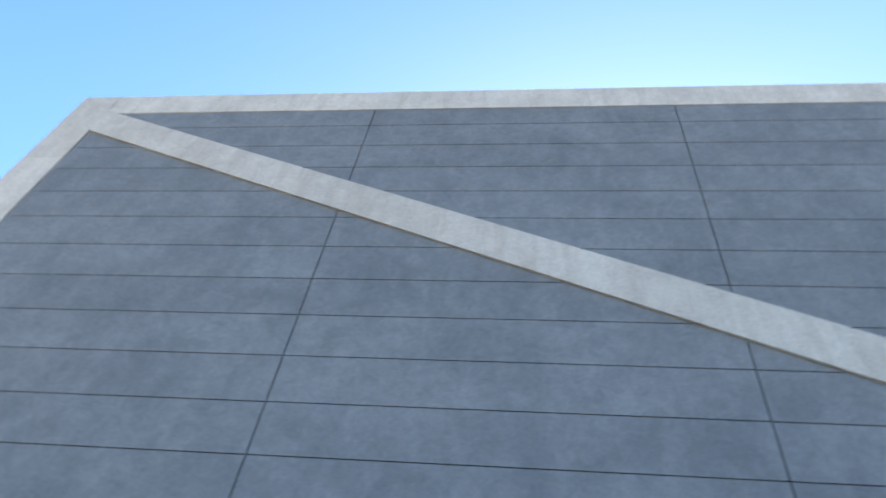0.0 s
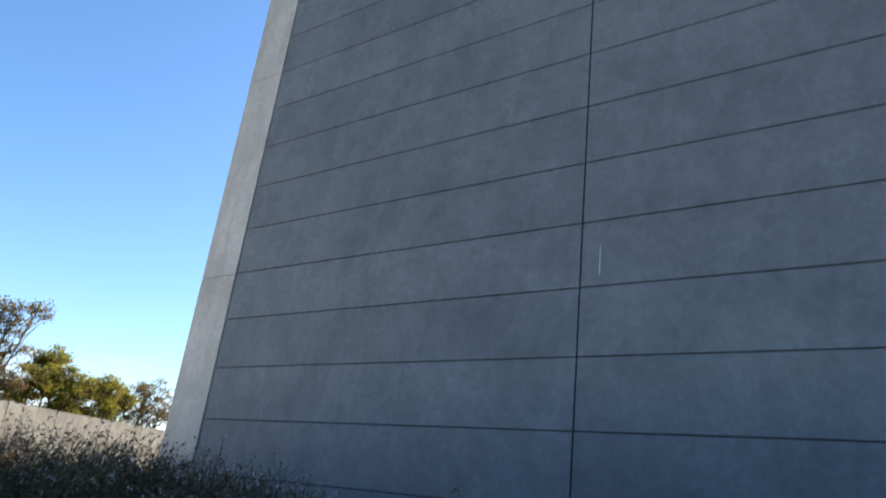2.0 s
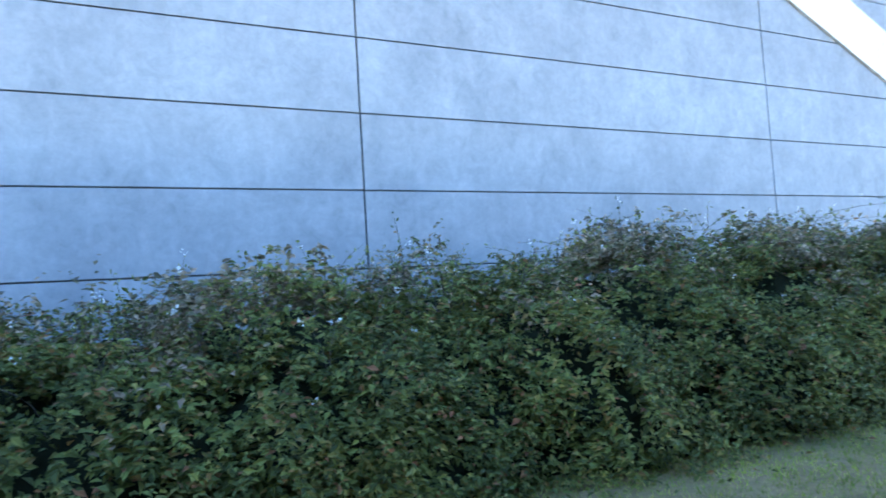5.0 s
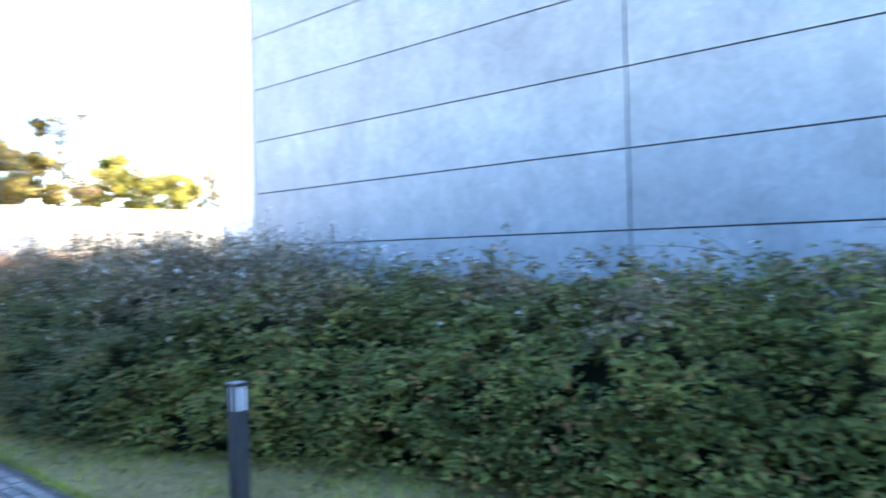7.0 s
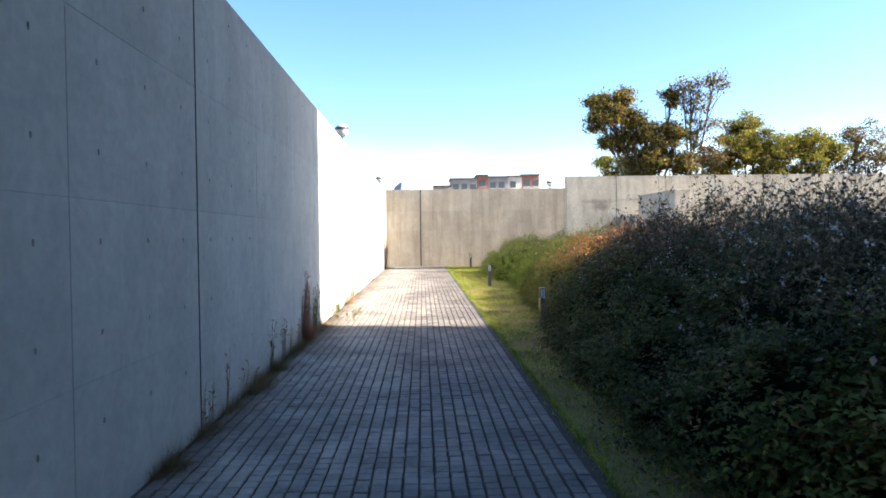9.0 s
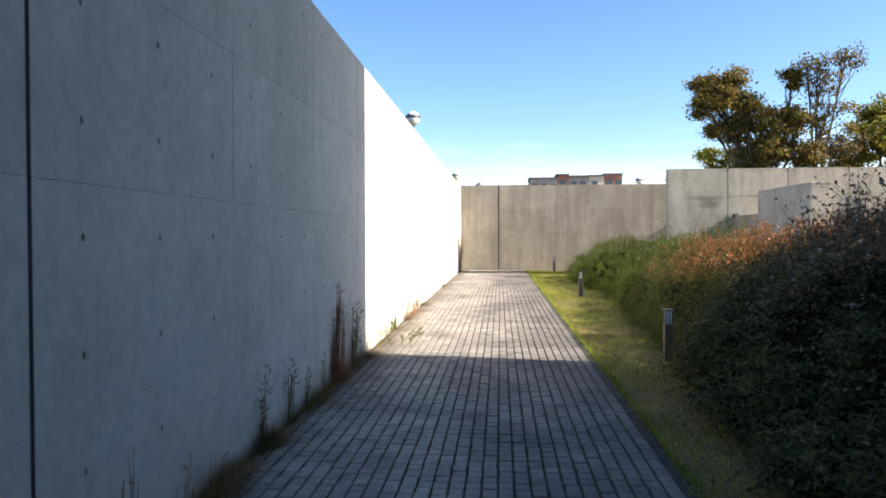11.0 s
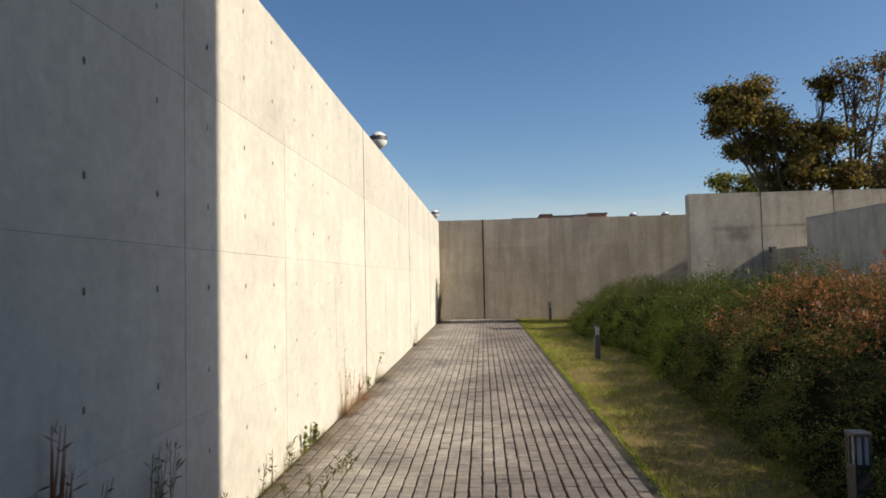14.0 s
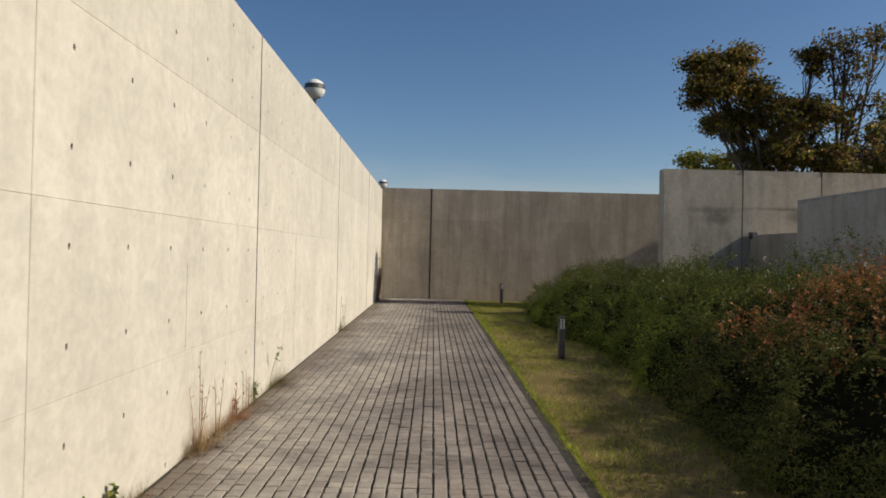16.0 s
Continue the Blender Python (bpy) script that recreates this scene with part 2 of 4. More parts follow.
def leaf_material(name, stops, rough=0.5, trans=0.25):
    """Leaf colours vary from leaf to leaf; thin leaves let some light through."""
    m, n, l, b = mat(name, rough, 0, 0.16)
    rnd = n.new("ShaderNodeNewGeometry").outputs["Random Per Island"]
    col = ramp(n, l, rnd, stops)
    big = noise_tex(n, l, coords(n, l, (1, 1, 1), "Position"), 1.6, 3, 0.5)
    col = mix(n, l, col, ramp(n, l, big, [(0.3, (0.5, 0.53, 0.5)), (0.7, (1.35, 1.28, 1.15))]), 0.85, "MULTIPLY")
    clump = noise_tex(n, l, coords(n, l, (1, 1, 1), "Position"), 6.5, 3, 0.6)
    col = mix(n, l, col, ramp(n, l, clump, [(0.34, (0.6, 0.6, 0.62)), (0.64, (1.35, 1.35, 1.2))]), 0.7, "MULTIPLY")
    l.new(col, b.inputs["Base Color"])
    tr = n.new("ShaderNodeBsdfTranslucent")
    l.new(col, tr.inputs["Color"])
    ms = n.new("ShaderNodeMixShader")
    ms.inputs[0].default_value = trans
    l.new(b.outputs[0], ms.inputs[1])
    l.new(tr.outputs[0], ms.inputs[2])
    l.new(ms.outputs[0], n["Material Output"].inputs["Surface"])
    return m


M_LEAF_DARK = leaf_material("bramble_leaf", [(0.0, (0.057, 0.065, 0.017)), (0.4, (0.111, 0.126, 0.034)), (0.75, (0.171, 0.175, 0.045)), (0.92, (0.234, 0.192, 0.055)), (0.97, (0.255, 0.134, 0.051)), (1.0, (0.287, 0.117, 0.062))])
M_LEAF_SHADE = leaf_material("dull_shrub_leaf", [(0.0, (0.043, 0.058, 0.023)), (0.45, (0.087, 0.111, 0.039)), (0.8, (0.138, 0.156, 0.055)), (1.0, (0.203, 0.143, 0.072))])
M_LEAF_BROWN = leaf_material("seedy_leaf", [(0.0, (0.092, 0.083, 0.046)), (0.4, (0.172, 0.138, 0.079)), (0.75, (0.265, 0.187, 0.127)), (1.0, (0.391, 0.275, 0.209))])
M_LEAF_OLIVE = leaf_material("olive_leaf", [(0.0, (0.053, 0.07, 0.021)), (0.5, (0.097, 0.122, 0.032)), (0.85, (0.15, 0.158, 0.046)), (1.0, (0.256, 0.194, 0.079))])
M_LEAF_RED = leaf_material("autumn_leaf", [(0.0, (0.199, 0.125, 0.053)), (0.4, (0.345, 0.169, 0.073)), (0.75, (0.466, 0.191, 0.087)), (1.0, (0.569, 0.25, 0.126))])
M_LEAF_GREEN = leaf_material("shrub_leaf", [(0.0, (0.067, 0.117, 0.025)), (0.5, (0.123, 0.181, 0.034)), (0.85, (0.2, 0.235, 0.044)), (1.0, (0.283, 0.252, 0.062))])
M_LEAF_TREE = leaf_material("tree_leaf", [(0.0, (0.091, 0.114, 0.028)), (0.5, (0.219, 0.204, 0.044)), (0.8, (0.365, 0.271, 0.063)), (1.0, (0.414, 0.226, 0.075))], trans=0.48)
M_LEAF_RUSSET = leaf_material("russet_tree_leaf", [(0.0, (0.074, 0.072, 0.039)), (0.5, (0.148, 0.108, 0.065)), (1.0, (0.272, 0.157, 0.091))], trans=0.3)
M_LEAF_YELLOW = leaf_material("yellowing_tree_leaf", [(0.0, (0.134, 0.162, 0.036)), (0.5, (0.269, 0.264, 0.051)), (1.0, (0.455, 0.371, 0.073))], trans=0.48)
M_GRASS = leaf_material("lawn_grass", [(0.0, (0.143, 0.218, 0.028)), (0.5, (0.242, 0.311, 0.043)), (0.8, (0.37, 0.389, 0.071)), (1.0, (0.541, 0.497, 0.142))], 0.6, 0.35)
M_STRAW = leaf_material("dry_stalk", [(0.0, (0.28, 0.17, 0.1)), (0.5, (0.4, 0.26, 0.16)), (1.0, (0.52, 0.39, 0.25))], 0.7, 0.3)
M_RED_WEED = leaf_material("russet_grass", [(0.0, (0.3, 0.16, 0.1)), (0.5, (0.44, 0.22, 0.14)), (1.0, (0.56, 0.34, 0.22))], 0.7, 0.3)
M_WEED = leaf_material("weed_leaf", [(0.0, (0.1, 0.12, 0.035)), (0.6, (0.18, 0.18, 0.06)), (1.0, (0.28, 0.22, 0.1))], 0.6, 0.3)


def plain(name, col, rough=0.6, metal=0.0, vary=0.25, scale=9.0):
    m, n, l, b = mat(name, rough, metal)
    f = noise_tex(n, l, coords(n, l, (1, 1, 1), "Position"), scale, 5, 0.65)
    lo, hi = tuple(c * (1 - vary) for c in col), tuple(c * (1 + vary) for c in col)
    l.new(ramp(n, l, f, [(0.3, lo), (0.7, hi)]), b.inputs["Base Color"])
    bump(n, l, b, f, 0.15, 0.004)
    return m


# near-black: the shade of the hedge's hollows is put into this colour
M_CORE = plain("hedge_hollow_shade", (0.016, 0.017, 0.009), 1.0)
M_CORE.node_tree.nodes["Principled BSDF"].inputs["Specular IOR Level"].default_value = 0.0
M_BARK = plain("bark", (0.1, 0.08, 0.06), 0.9, scale=18)
M_TWIG = plain("twig", (0.075, 0.055, 0.04), 0.9)
M_FLOWER = plain("seed_fluff", (0.6, 0.56, 0.5), 0.9)
M_BRONZE = plain("dark_bronze_paint", (0.055, 0.056, 0.062), 0.42, 0.2, 0.2)
M_LENS, n_, l_, b_ = mat("frosted_acrylic", 0.35)
b_.inputs["Base Color"].default_value = (0.82, 0.83, 0.84, 1)
M_WHITE = plain("white_globe", (0.78, 0.78, 0.76), 0.35, 0, 0.05)
M_DARKCAP = plain("grey_metal_cap", (0.09, 0.09, 0.095), 0.5, 0.4)
M_APT_RED = plain("brick_red_tile", (0.36, 0.17, 0.13), 0.85, scale=2)
M_APT_WHITE = plain("cream_render", (0.62, 0.56, 0.5), 0.85, scale=1)
M_APT_GREY = plain("grey_render", (0.34, 0.31, 0.3), 0.85, scale=1)
M_APT_ROOF = plain("dark_roof", (0.1, 0.095, 0.1), 0.8, scale=1)
M_APT_GLASS, n_, l_, b_ = mat("dark_window_glass", 0.12, 0, 0.8)
b_.inputs["Base Color"].default_value = (0.04, 0.05, 0.06, 1)
M_HILL = plain("hazy_hill", (0.16, 0.2, 0.24), 1.0, scale=0.01)


# ---- builders ----
def mesh_ob(name, verts, faces, material, parent=None, label="", smooth=False):
    me = bpy.data.meshes.new(name)
    me.from_pydata(verts, [], faces)
    me.materials.append(material)
    if smooth:
        me.shade_smooth()
    ob = new(name, me)
    if parent is not None:
        ob.parent = parent
    if label:
        ob["label"] = label
    return ob


def part(name, bm, material, parent, label="", smooth=False):
    me = bpy.data.meshes.new(name)
    bm.to_mesh(me)
    bm.free()
    me.materials.append(material)
    if smooth:
        me.shade_smooth()
    ob = new(name, me)
    if parent is not None:
        ob.parent = parent
    if label:
        ob["label"] = label
    return ob


def box(x0, y0, z0, x1, y1, z1, bevel=0.0):
    bm = bmesh.new()
    bmesh.ops.create_cube(bm, size=1)
    bmesh.ops.scale(bm, vec=(x1 - x0, y1 - y0, z1 - z0), verts=bm.verts)
    bmesh.ops.translate(bm, vec=((x0 + x1) / 2, (y0 + y1) / 2, (z0 + z1) / 2), verts=bm.verts)
    if bevel:
        bmesh.ops.bevel(bm, geom=bm.edges[:], offset=bevel, segments=2, profile=0.5, affect="EDGES")
    return bm


def empty(name, x, y, z, label, category, group="", kind=""):
    e = new(name)
    e.location = (x, y, z)
    return tagged(e, label, category, group, kind)


def tube(points, radii, sides=6):
    """A tapering tube along points."""
    verts, faces = [], []
    for i, p in enumerate(points):
        p = Vector(p)
        d = (Vector(points[min(i + 1, len(points) - 1)]) - Vector(points[max(i - 1, 0)])).normalized()
        a = d.orthogonal().normalized()
        b = d.cross(a)
        for k in range(sides):
            t = 2 * math.pi * k / sides
            verts.append(tuple(p + (a * math.cos(t) + b * math.sin(t)) * radii[i]))
        if i:
            o = (i - 1) * sides
            for k in range(sides):
                faces.append((o + k, o + (k + 1) % sides, o + sides + (k + 1) % sides, o + sides + k))
    faces.append(tuple(range(len(verts) - sides, len(verts))))
    return verts, faces


def leaves(name, pos, up, size, material, parent, rng, aspect=0.55, label="", fold=0.25, along=None, scatter=0.55):
    """One mesh of folded pointed leaves: pos and preferred facing (n,3), size (n,)."""
    n = len(pos)
    nrm = up + rng.normal(0, scatter, (n, 3))
    nrm /= np.linalg.norm(nrm, axis=1)[:, None]
    t = np.cross(nrm, rng.normal(0, 1, (n, 3)))
    if along is not None:
        t = t * 0.25 + along
        t -= nrm * (t * nrm).sum(1)[:, None]
    t /= np.linalg.norm(t, axis=1)[:, None] + 1e-9
    s = np.cross(nrm, t)
    sz = size[:, None]
    v = np.empty((n, 4, 3))
    v[:, 0] = pos - t * sz * 0.5
    v[:, 1] = pos + s * sz * aspect * 0.5 + nrm * sz * fold * 0.5 - t * sz * 0.05
    v[:, 2] = pos + t * sz * 0.5 - nrm * sz * 0.12
    v[:, 3] = pos - s * sz * aspect * 0.5 + nrm * sz * fold * 0.5 - t * sz * 0.05
    idx = np.arange(n)[:, None] * 4
    faces = np.concatenate([idx + np.array([[0, 1, 2]]), idx + np.array([[0, 2, 3]])])
    return mesh_ob(name, v.reshape(-1, 3).tolist(), faces.tolist(), material, parent, label)


def value_noise(x, y, seed=0.0):
    return np.array([noise.fractal((a, b, seed), 0.9, 2.1, 4) for a, b in zip(x, y)])


# ---- ground ----
ground = mesh_ob("ground", [(-4000, -4000, -0.03), (4000, -4000, -0.03), (4000, 4000, -0.03), (-4000, 4000, -0.03)], [(0, 1, 2, 3)], M_SOIL)
tagged(ground, "dry autumn lawn and bare soil", "ground", kind="structure")

# ---- concrete wall beside the path ----
PITCH, HOLE_X, ROWS_Z = 1.87, 0.623, [(-0.06, 0.72), (0.72, 1.62), (1.62, 2.52), (2.52, 3.44)]
X_EAST, X_END = 7.33, -34.5


def tie_panel(w, z0, z1, hole_z, cols=3):
    """A cast panel in the xz plane facing +y: seams as small arrises, tie holes sunk into it."""
    verts, faces = [], []

    def v(x, y, z):
        verts.append((x, y, z))
        return len(verts) - 1
    g, e, r, depth = 0.0006, 0.0014, 0.0115, 0.022
    xs = [g + e + (w - 2 * (g + e)) * i / cols for i in range(cols + 1)]
    zs = [z0 + g + e]
    for a, b in zip(hole_z, hole_z[1:]):
        zs.append((a + b) / 2)
    zs.append(z1 - g - e)
    for i in range(cols):
        for k, hz in enumerate(hole_z):
            cx, x0, x1, a, b = (i + 0.5) * w / cols, xs[i], xs[i + 1], zs[k], zs[k + 1]
            ring = [v(x1, 0, a), v(x1, 0, hz), v(x1, 0, b), v(cx, 0, b), v(x0, 0, b), v(x0, 0, hz), v(x0, 0, a), v(cx, 0, a)]
            ang = [-45, 0, 45, 90, 135, 180, 225, 270]
            inner = [v(cx + r * math.cos(radians(q)), 0, hz + r * 1.6 * math.sin(radians(q))) for q in ang]
            back = [v(cx + r * math.cos(radians(q)), -depth, hz + r * 1.6 * math.sin(radians(q))) for q in ang]
            for q in range(8):
                p = (q + 1) % 8
                faces.append((ring[q], ring[p], inner[p], inner[q]))
                faces.append((inner[q], inner[p], back[p], back[q]))
            faces.append(tuple(back))
    o = [v(g + e, 0, z0 + g + e), v(w - g - e, 0, z0 + g + e), v(w - g - e, 0, z1 - g - e), v(g + e, 0, z1 - g - e)]
    c = [v(g, -e, z0 + g), v(w - g, -e, z0 + g), v(w - g, -e, z1 - g), v(g, -e, z1 - g)]
    d = [v(g, -0.04, z0 + g), v(w - g, -0.04, z0 + g), v(w - g, -0.04, z1 - g), v(g, -0.04, z1 - g)]
    for q in range(4):
        p = (q + 1) % 4
        faces.append((o[q], c[q], c[p], o[p]))
        faces.append((c[q], d[q], d[p], c[p]))
    faces = [f[::-1] for f in faces]
    me = bpy.data.meshes.new("panel")
    me.from_pydata(verts, [], faces)
    return me


HOLES = [[0.04, 0.495], [0.95, 1.41], [1.865, 2.32], [2.785, 3.235]]


def panel_wall(name, length, matrix, label, materials, joints, thickness=0.36, rows=4, height=3.44, joint_w=0.009):
    """A wall of cast panels running along local x from 0; its face is local y = 0, looking to +y."""
    e = new(name)
    e.matrix_world = matrix
    tagged(e, label, "wall", kind="structure")
    part("core", box(0, -thickness, -0.3, length, -0.022, height - 0.004), materials[0], e)
    meshes = []
    for r in range(rows):
        me = tie_panel(PITCH, *ROWS_Z[r], HOLES[r])
        me.materials.append(materials[min(r, len(materials) - 1)])
        meshes.append(me)
    n = int(round(length / PITCH))
    for i in range(n):
        for r in range(rows):
            ob = new("panel", meshes[r])
            ob.parent = e
            ob.location = (i * PITCH, 0, 0)
    for x in joints:
        part("joint", box(x - joint_w, -0.03, 0, x + joint_w, 0.003, height - 0.002), M_JOINT, e)
    return e


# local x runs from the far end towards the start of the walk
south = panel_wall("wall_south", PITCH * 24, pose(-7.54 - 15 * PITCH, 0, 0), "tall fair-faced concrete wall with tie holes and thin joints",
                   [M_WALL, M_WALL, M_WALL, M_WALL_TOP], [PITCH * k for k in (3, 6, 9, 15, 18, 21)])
# formwork seams that opened a little; k counts panels from the shade's edge, z runs up
for k, z0, z1 in ((-4, 0.75, 2.5), (-2, 1.65, 2.5), (-1, 0.0, 2.5), (1, 1.66, 2.46), (2, 2.0, 2.46), (2, 0.3, 0.72), (3, 0.0, 3.42), (4, 0.02, 2.62), (5, 0.74, 1.3), (7, 0.1, 1.6), (8, 1.64, 2.5), (10, 0.74, 2.5), (11, 0.1, 1.6)):
    x = PITCH * (15 - k)
    part("seam", box(x - 0.0025, -0.012, z0, x + 0.0025, 0.0015, z1, 0.0008), M_SEAM, south)
end = panel_wall("wall_end", PITCH * 5, pose(X_END, PITCH * 5 - 0.27, 0, 0, 0, -90), "weathered concrete end wall with a dark vertical joint",
                 [M_END], [PITCH * 5 - 0.27 - 1.566], height=3.5, joint_w=0.022)
step = panel_wall("wall_step", PITCH * 14, pose(-28.6, 7.06 + PITCH * 14, 0, 0, 0, -90), "weathered concrete garden wall with rust-brown streaks",
                  [M_STEP], [PITCH * 13, PITCH * 12, PITCH * 11, PITCH * 10, PITCH * 9, PITCH * 8], height=3.56, joint_w=0.007)

# ---- path ----
PATH_Y0, PATH_Y1, SX, SY = 0.03, 2.69, 0.1, 0.0925
path_base = part("path", box(-34.5, 0.002, -0.2, 9.0, PATH_Y1 + 0.01, -0.012), M_SAND, None)
tagged(path_base, "footpath of small grey granite setts", "path", kind="structure")


def sett(w, d, dz, h=0.05, c=0.008):
    return ([(-w, -d, dz - h), (w, -d, dz - h), (w, d, dz - h), (-w, d, dz - h),
             (-w, -d, dz - c), (w, -d, dz - c), (w, d, dz - c), (-w, d, dz - c),
             (-w + c, -d + c, dz), (w - c, -d + c, dz), (w - c, d - c, dz), (-w + c, d - c, dz)],
            [(0, 1, 5, 4), (1, 2, 6, 5), (2, 3, 7, 6), (3, 0, 4, 7), (4, 5, 9, 8), (5, 6, 10, 9), (6, 7, 11, 10), (7, 4, 8, 11), (8, 9, 10, 11)])


def build_setts():
    rng = np.random.default_rng(4)
    variants = []
    for k in range(6):
        v, f = sett(SX / 2 - 0.0018 - 0.001 * (k % 3), SY / 2 - 0.0066 - 0.0014 * (k % 2), 0, 0.05, 0.0045)
        me = bpy.data.meshes.new("sett")
        me.from_pydata(v, [], f)
        me.materials.append(M_SETT)
        variants.append((me, np.array(v), f))
    verts, faces, singles = [], [], []
    cols = int((PATH_Y1 - PATH_Y0) / SY)
    for j in range(cols):
        y = PATH_Y0 + (j + 0.5) * SY
        off = 0.05 + rng.normal(0, 0.006)
        for i in range(int((34.4 + 8.8) / SX) - 1):
            x = -34.4 + off + (i + 0.5) * SX
            me, v, f = variants[rng.integers(6)]
            tilt, dz = rng.normal(0, 0.016, 2), rng.normal(0, 0.0018)
            if -8.25 < x < -7.17:
                singles.append((me, x, y, dz, tilt))
                continue
            p = v.copy()
            p[:, 2] += dz + v[:, 0] * tilt[0] + v[:, 1] * tilt[1]
            turn = rng.normal(0, 0.03)
            p[:, 0], p[:, 1] = p[:, 0] - p[:, 1] * turn + x + rng.normal(0, 0.002), p[:, 1] + p[:, 0] * turn + y + rng.normal(0, 0.0018)
            o = len(verts)
            verts.extend(p.tolist())
            faces.extend([tuple(o + q for q in g) for g in f])
    rest = mesh_ob("setts", verts, faces, M_SETT, path_base)
    rest["kind"] = "stuff"
    for me, x, y, dz, tilt in singles:
        ob = new("sett", me)
        ob.parent = path_base
        ob.location, ob.rotation_euler = (x, y, dz), (tilt[1], -tilt[0], 0)


# ---- tall clad building ----
TY, TX0, COL0, COLW, ROW0, ROWH, TTOP = 8.4, -12.2, -11.135, 7.3, 1.65, 0.9385, 18.4
tower = empty("clad_building", TX0, TY, 0, "tall windowless building clad in blue-grey concrete panels with pale edge bands", "building")


def at_tower(ob):
    ob.matrix_parent_inverse = Matrix.Translation((-TX0, -TY, 0))
    return ob


at_tower(part("wall", box(TX0 + 0.02, TY + 0.05, -0.5, 32.6, TY + 1.2, TTOP - 0.06), M_BAND, tower, "plain concrete side wall"))
at_tower(part("wall", box(-8.5, TY + 1.2, -0.5, 32.6, TY + 14, TTOP - 0.5), M_BAND, tower))
panel_me = bpy.data.meshes.new("cladding_panel")
bmp = box(0.012, 0, 0.009, COLW - 0.012, 0.045, ROWH - 0.009, 0.004)
bmp.to_mesh(panel_me)
bmp.free()
panel_me.materials.append(M_PANEL)
at_tower(part("joint_backing", box(COL0 - 0.02, TY + 0.03, -0.3, 32.6, TY + 0.055, TTOP - 0.5), M_JOINT, tower))
for c in range(6):
    for r in range(-2, 17):
        z = ROW0 + r * ROWH
        if z > 17.5:
            continue
        ob = new("cladding_panel", panel_me)
        ob.parent = tower
        ob.location = (COL0 + c * COLW - TX0, 0, z)
# pale bands: the upright edge in lengths, the coping and the raking band
for a, b in ((-0.3, 5.38), (5.38, 10.09), (10.09, 15.3), (15.3, TTOP)):
    at_tower(part("edge_band", box(TX0, TY - 0.02, a + 0.003, COL0 - 0.03, TY + 0.4, b - 0.003, 0.008), M_BAND, tower))
at_tower(part("coping", box(COL0 - 0.02, TY - 0.02, 17.45, 32.6, TY + 0.4, TTOP, 0.012), M_BAND, tower))
bm = bmesh.new()
rake = [(-11.165, 16.552), (25.0, 16.552 - 36.165 * 0.4645), (25.0, 17.58 - 36.165 * 0.4645), (-11.165, 17.58)]
bot = [bm.verts.new((x, TY - 0.05, z)) for x, z in rake]
top = [bm.verts.new((x, TY + 0.04, z)) for x, z in rake]
bm.faces.new(bot)
bm.faces.new(top[::-1])
for k in range(4):
    bm.faces.new((bot[k], top[k], top[(k + 1) % 4], bot[(k + 1) % 4]))
bmesh.ops.recalc_face_normals(bm, faces=bm.faces)
at_tower(part("raking_band", bm, M_BAND, tower, "pale raking concrete band"))

at_tower(part("efflorescence_streak", box(-3.566, TY - 0.003, 4.62, -3.557, TY + 0.002, 5.02), M_WALL, tower, "thin white lime streak"))

# ---- low garden walls in front of the stepped wall ----
low = part("garden_wall", box(-28.6, 9.1, -0.2, -26.36, 9.4, 2.03, 0.01), M_END, None)
tagged(low, "low weathered concrete garden wall beside the shrubs", "wall", kind="structure")
blk = part("parapet_block", box(-26.4, 9.08, -0.2, -22.95, 9.58, 2.69, 0.02), M_STEP, None)
tagged(blk, "concrete parapet block with a dark weathered top", "wall", kind="structure")
cap = part("post_cap", box(-28.58, 9.06, 1.95, -28.42, 9.22, 2.1, 0.02), M_DARKCAP, None)
tagged(cap, "small dark metal post on the low wall", "post")


# ---- bollard lights ----
def bollard(x, y, h):
    e = empty("bollard_light", x, y, 0, "square dark bronze bollard light with a frosted white head", "bollard", "bollard lights along the path")
    w = 0.045
    part("post", box(-w, -w, -0.04, w, w, h - 0.17, 0.004), M_BRONZE, e)
    part("lens", box(-w + 0.008, -w + 0.008, h - 0.17, w - 0.008, w - 0.008, h - 0.02), M_LENS, e, "frosted white lamp head")
    for sx in (-1, 1):
        for sy in (-1, 1):
            part("corner_bar", box(sx * w - 0.006 * (1 + sx), sy * w - 0.006 * (1 + sy), h - 0.17, sx * w + 0.006 * (1 - sx), sy * w + 0.006 * (1 - sy), h - 0.02), M_BRONZE, e)
    for dx, dy in ((0, -w), (0, w), (-w, 0), (w, 0)):
        part("glazing_bar", box(dx - 0.005, dy - 0.005, h - 0.17, dx + 0.005, dy + 0.005, h - 0.02), M_BRONZE, e)
    part("cap", box(-w - 0.003, -w - 0.003, h - 0.022, w + 0.003, w + 0.003, h, 0.004), M_BRONZE, e)
    e.rotation_euler = (0, 0, radians(2))
    return e


bollard(-3.94, 3.29, 0.705)
for bx, by in ((-13.5, 3.54), (-22.08, 3.51), (-33.6, 3.77)):
    bollard(bx, by, 0.566)


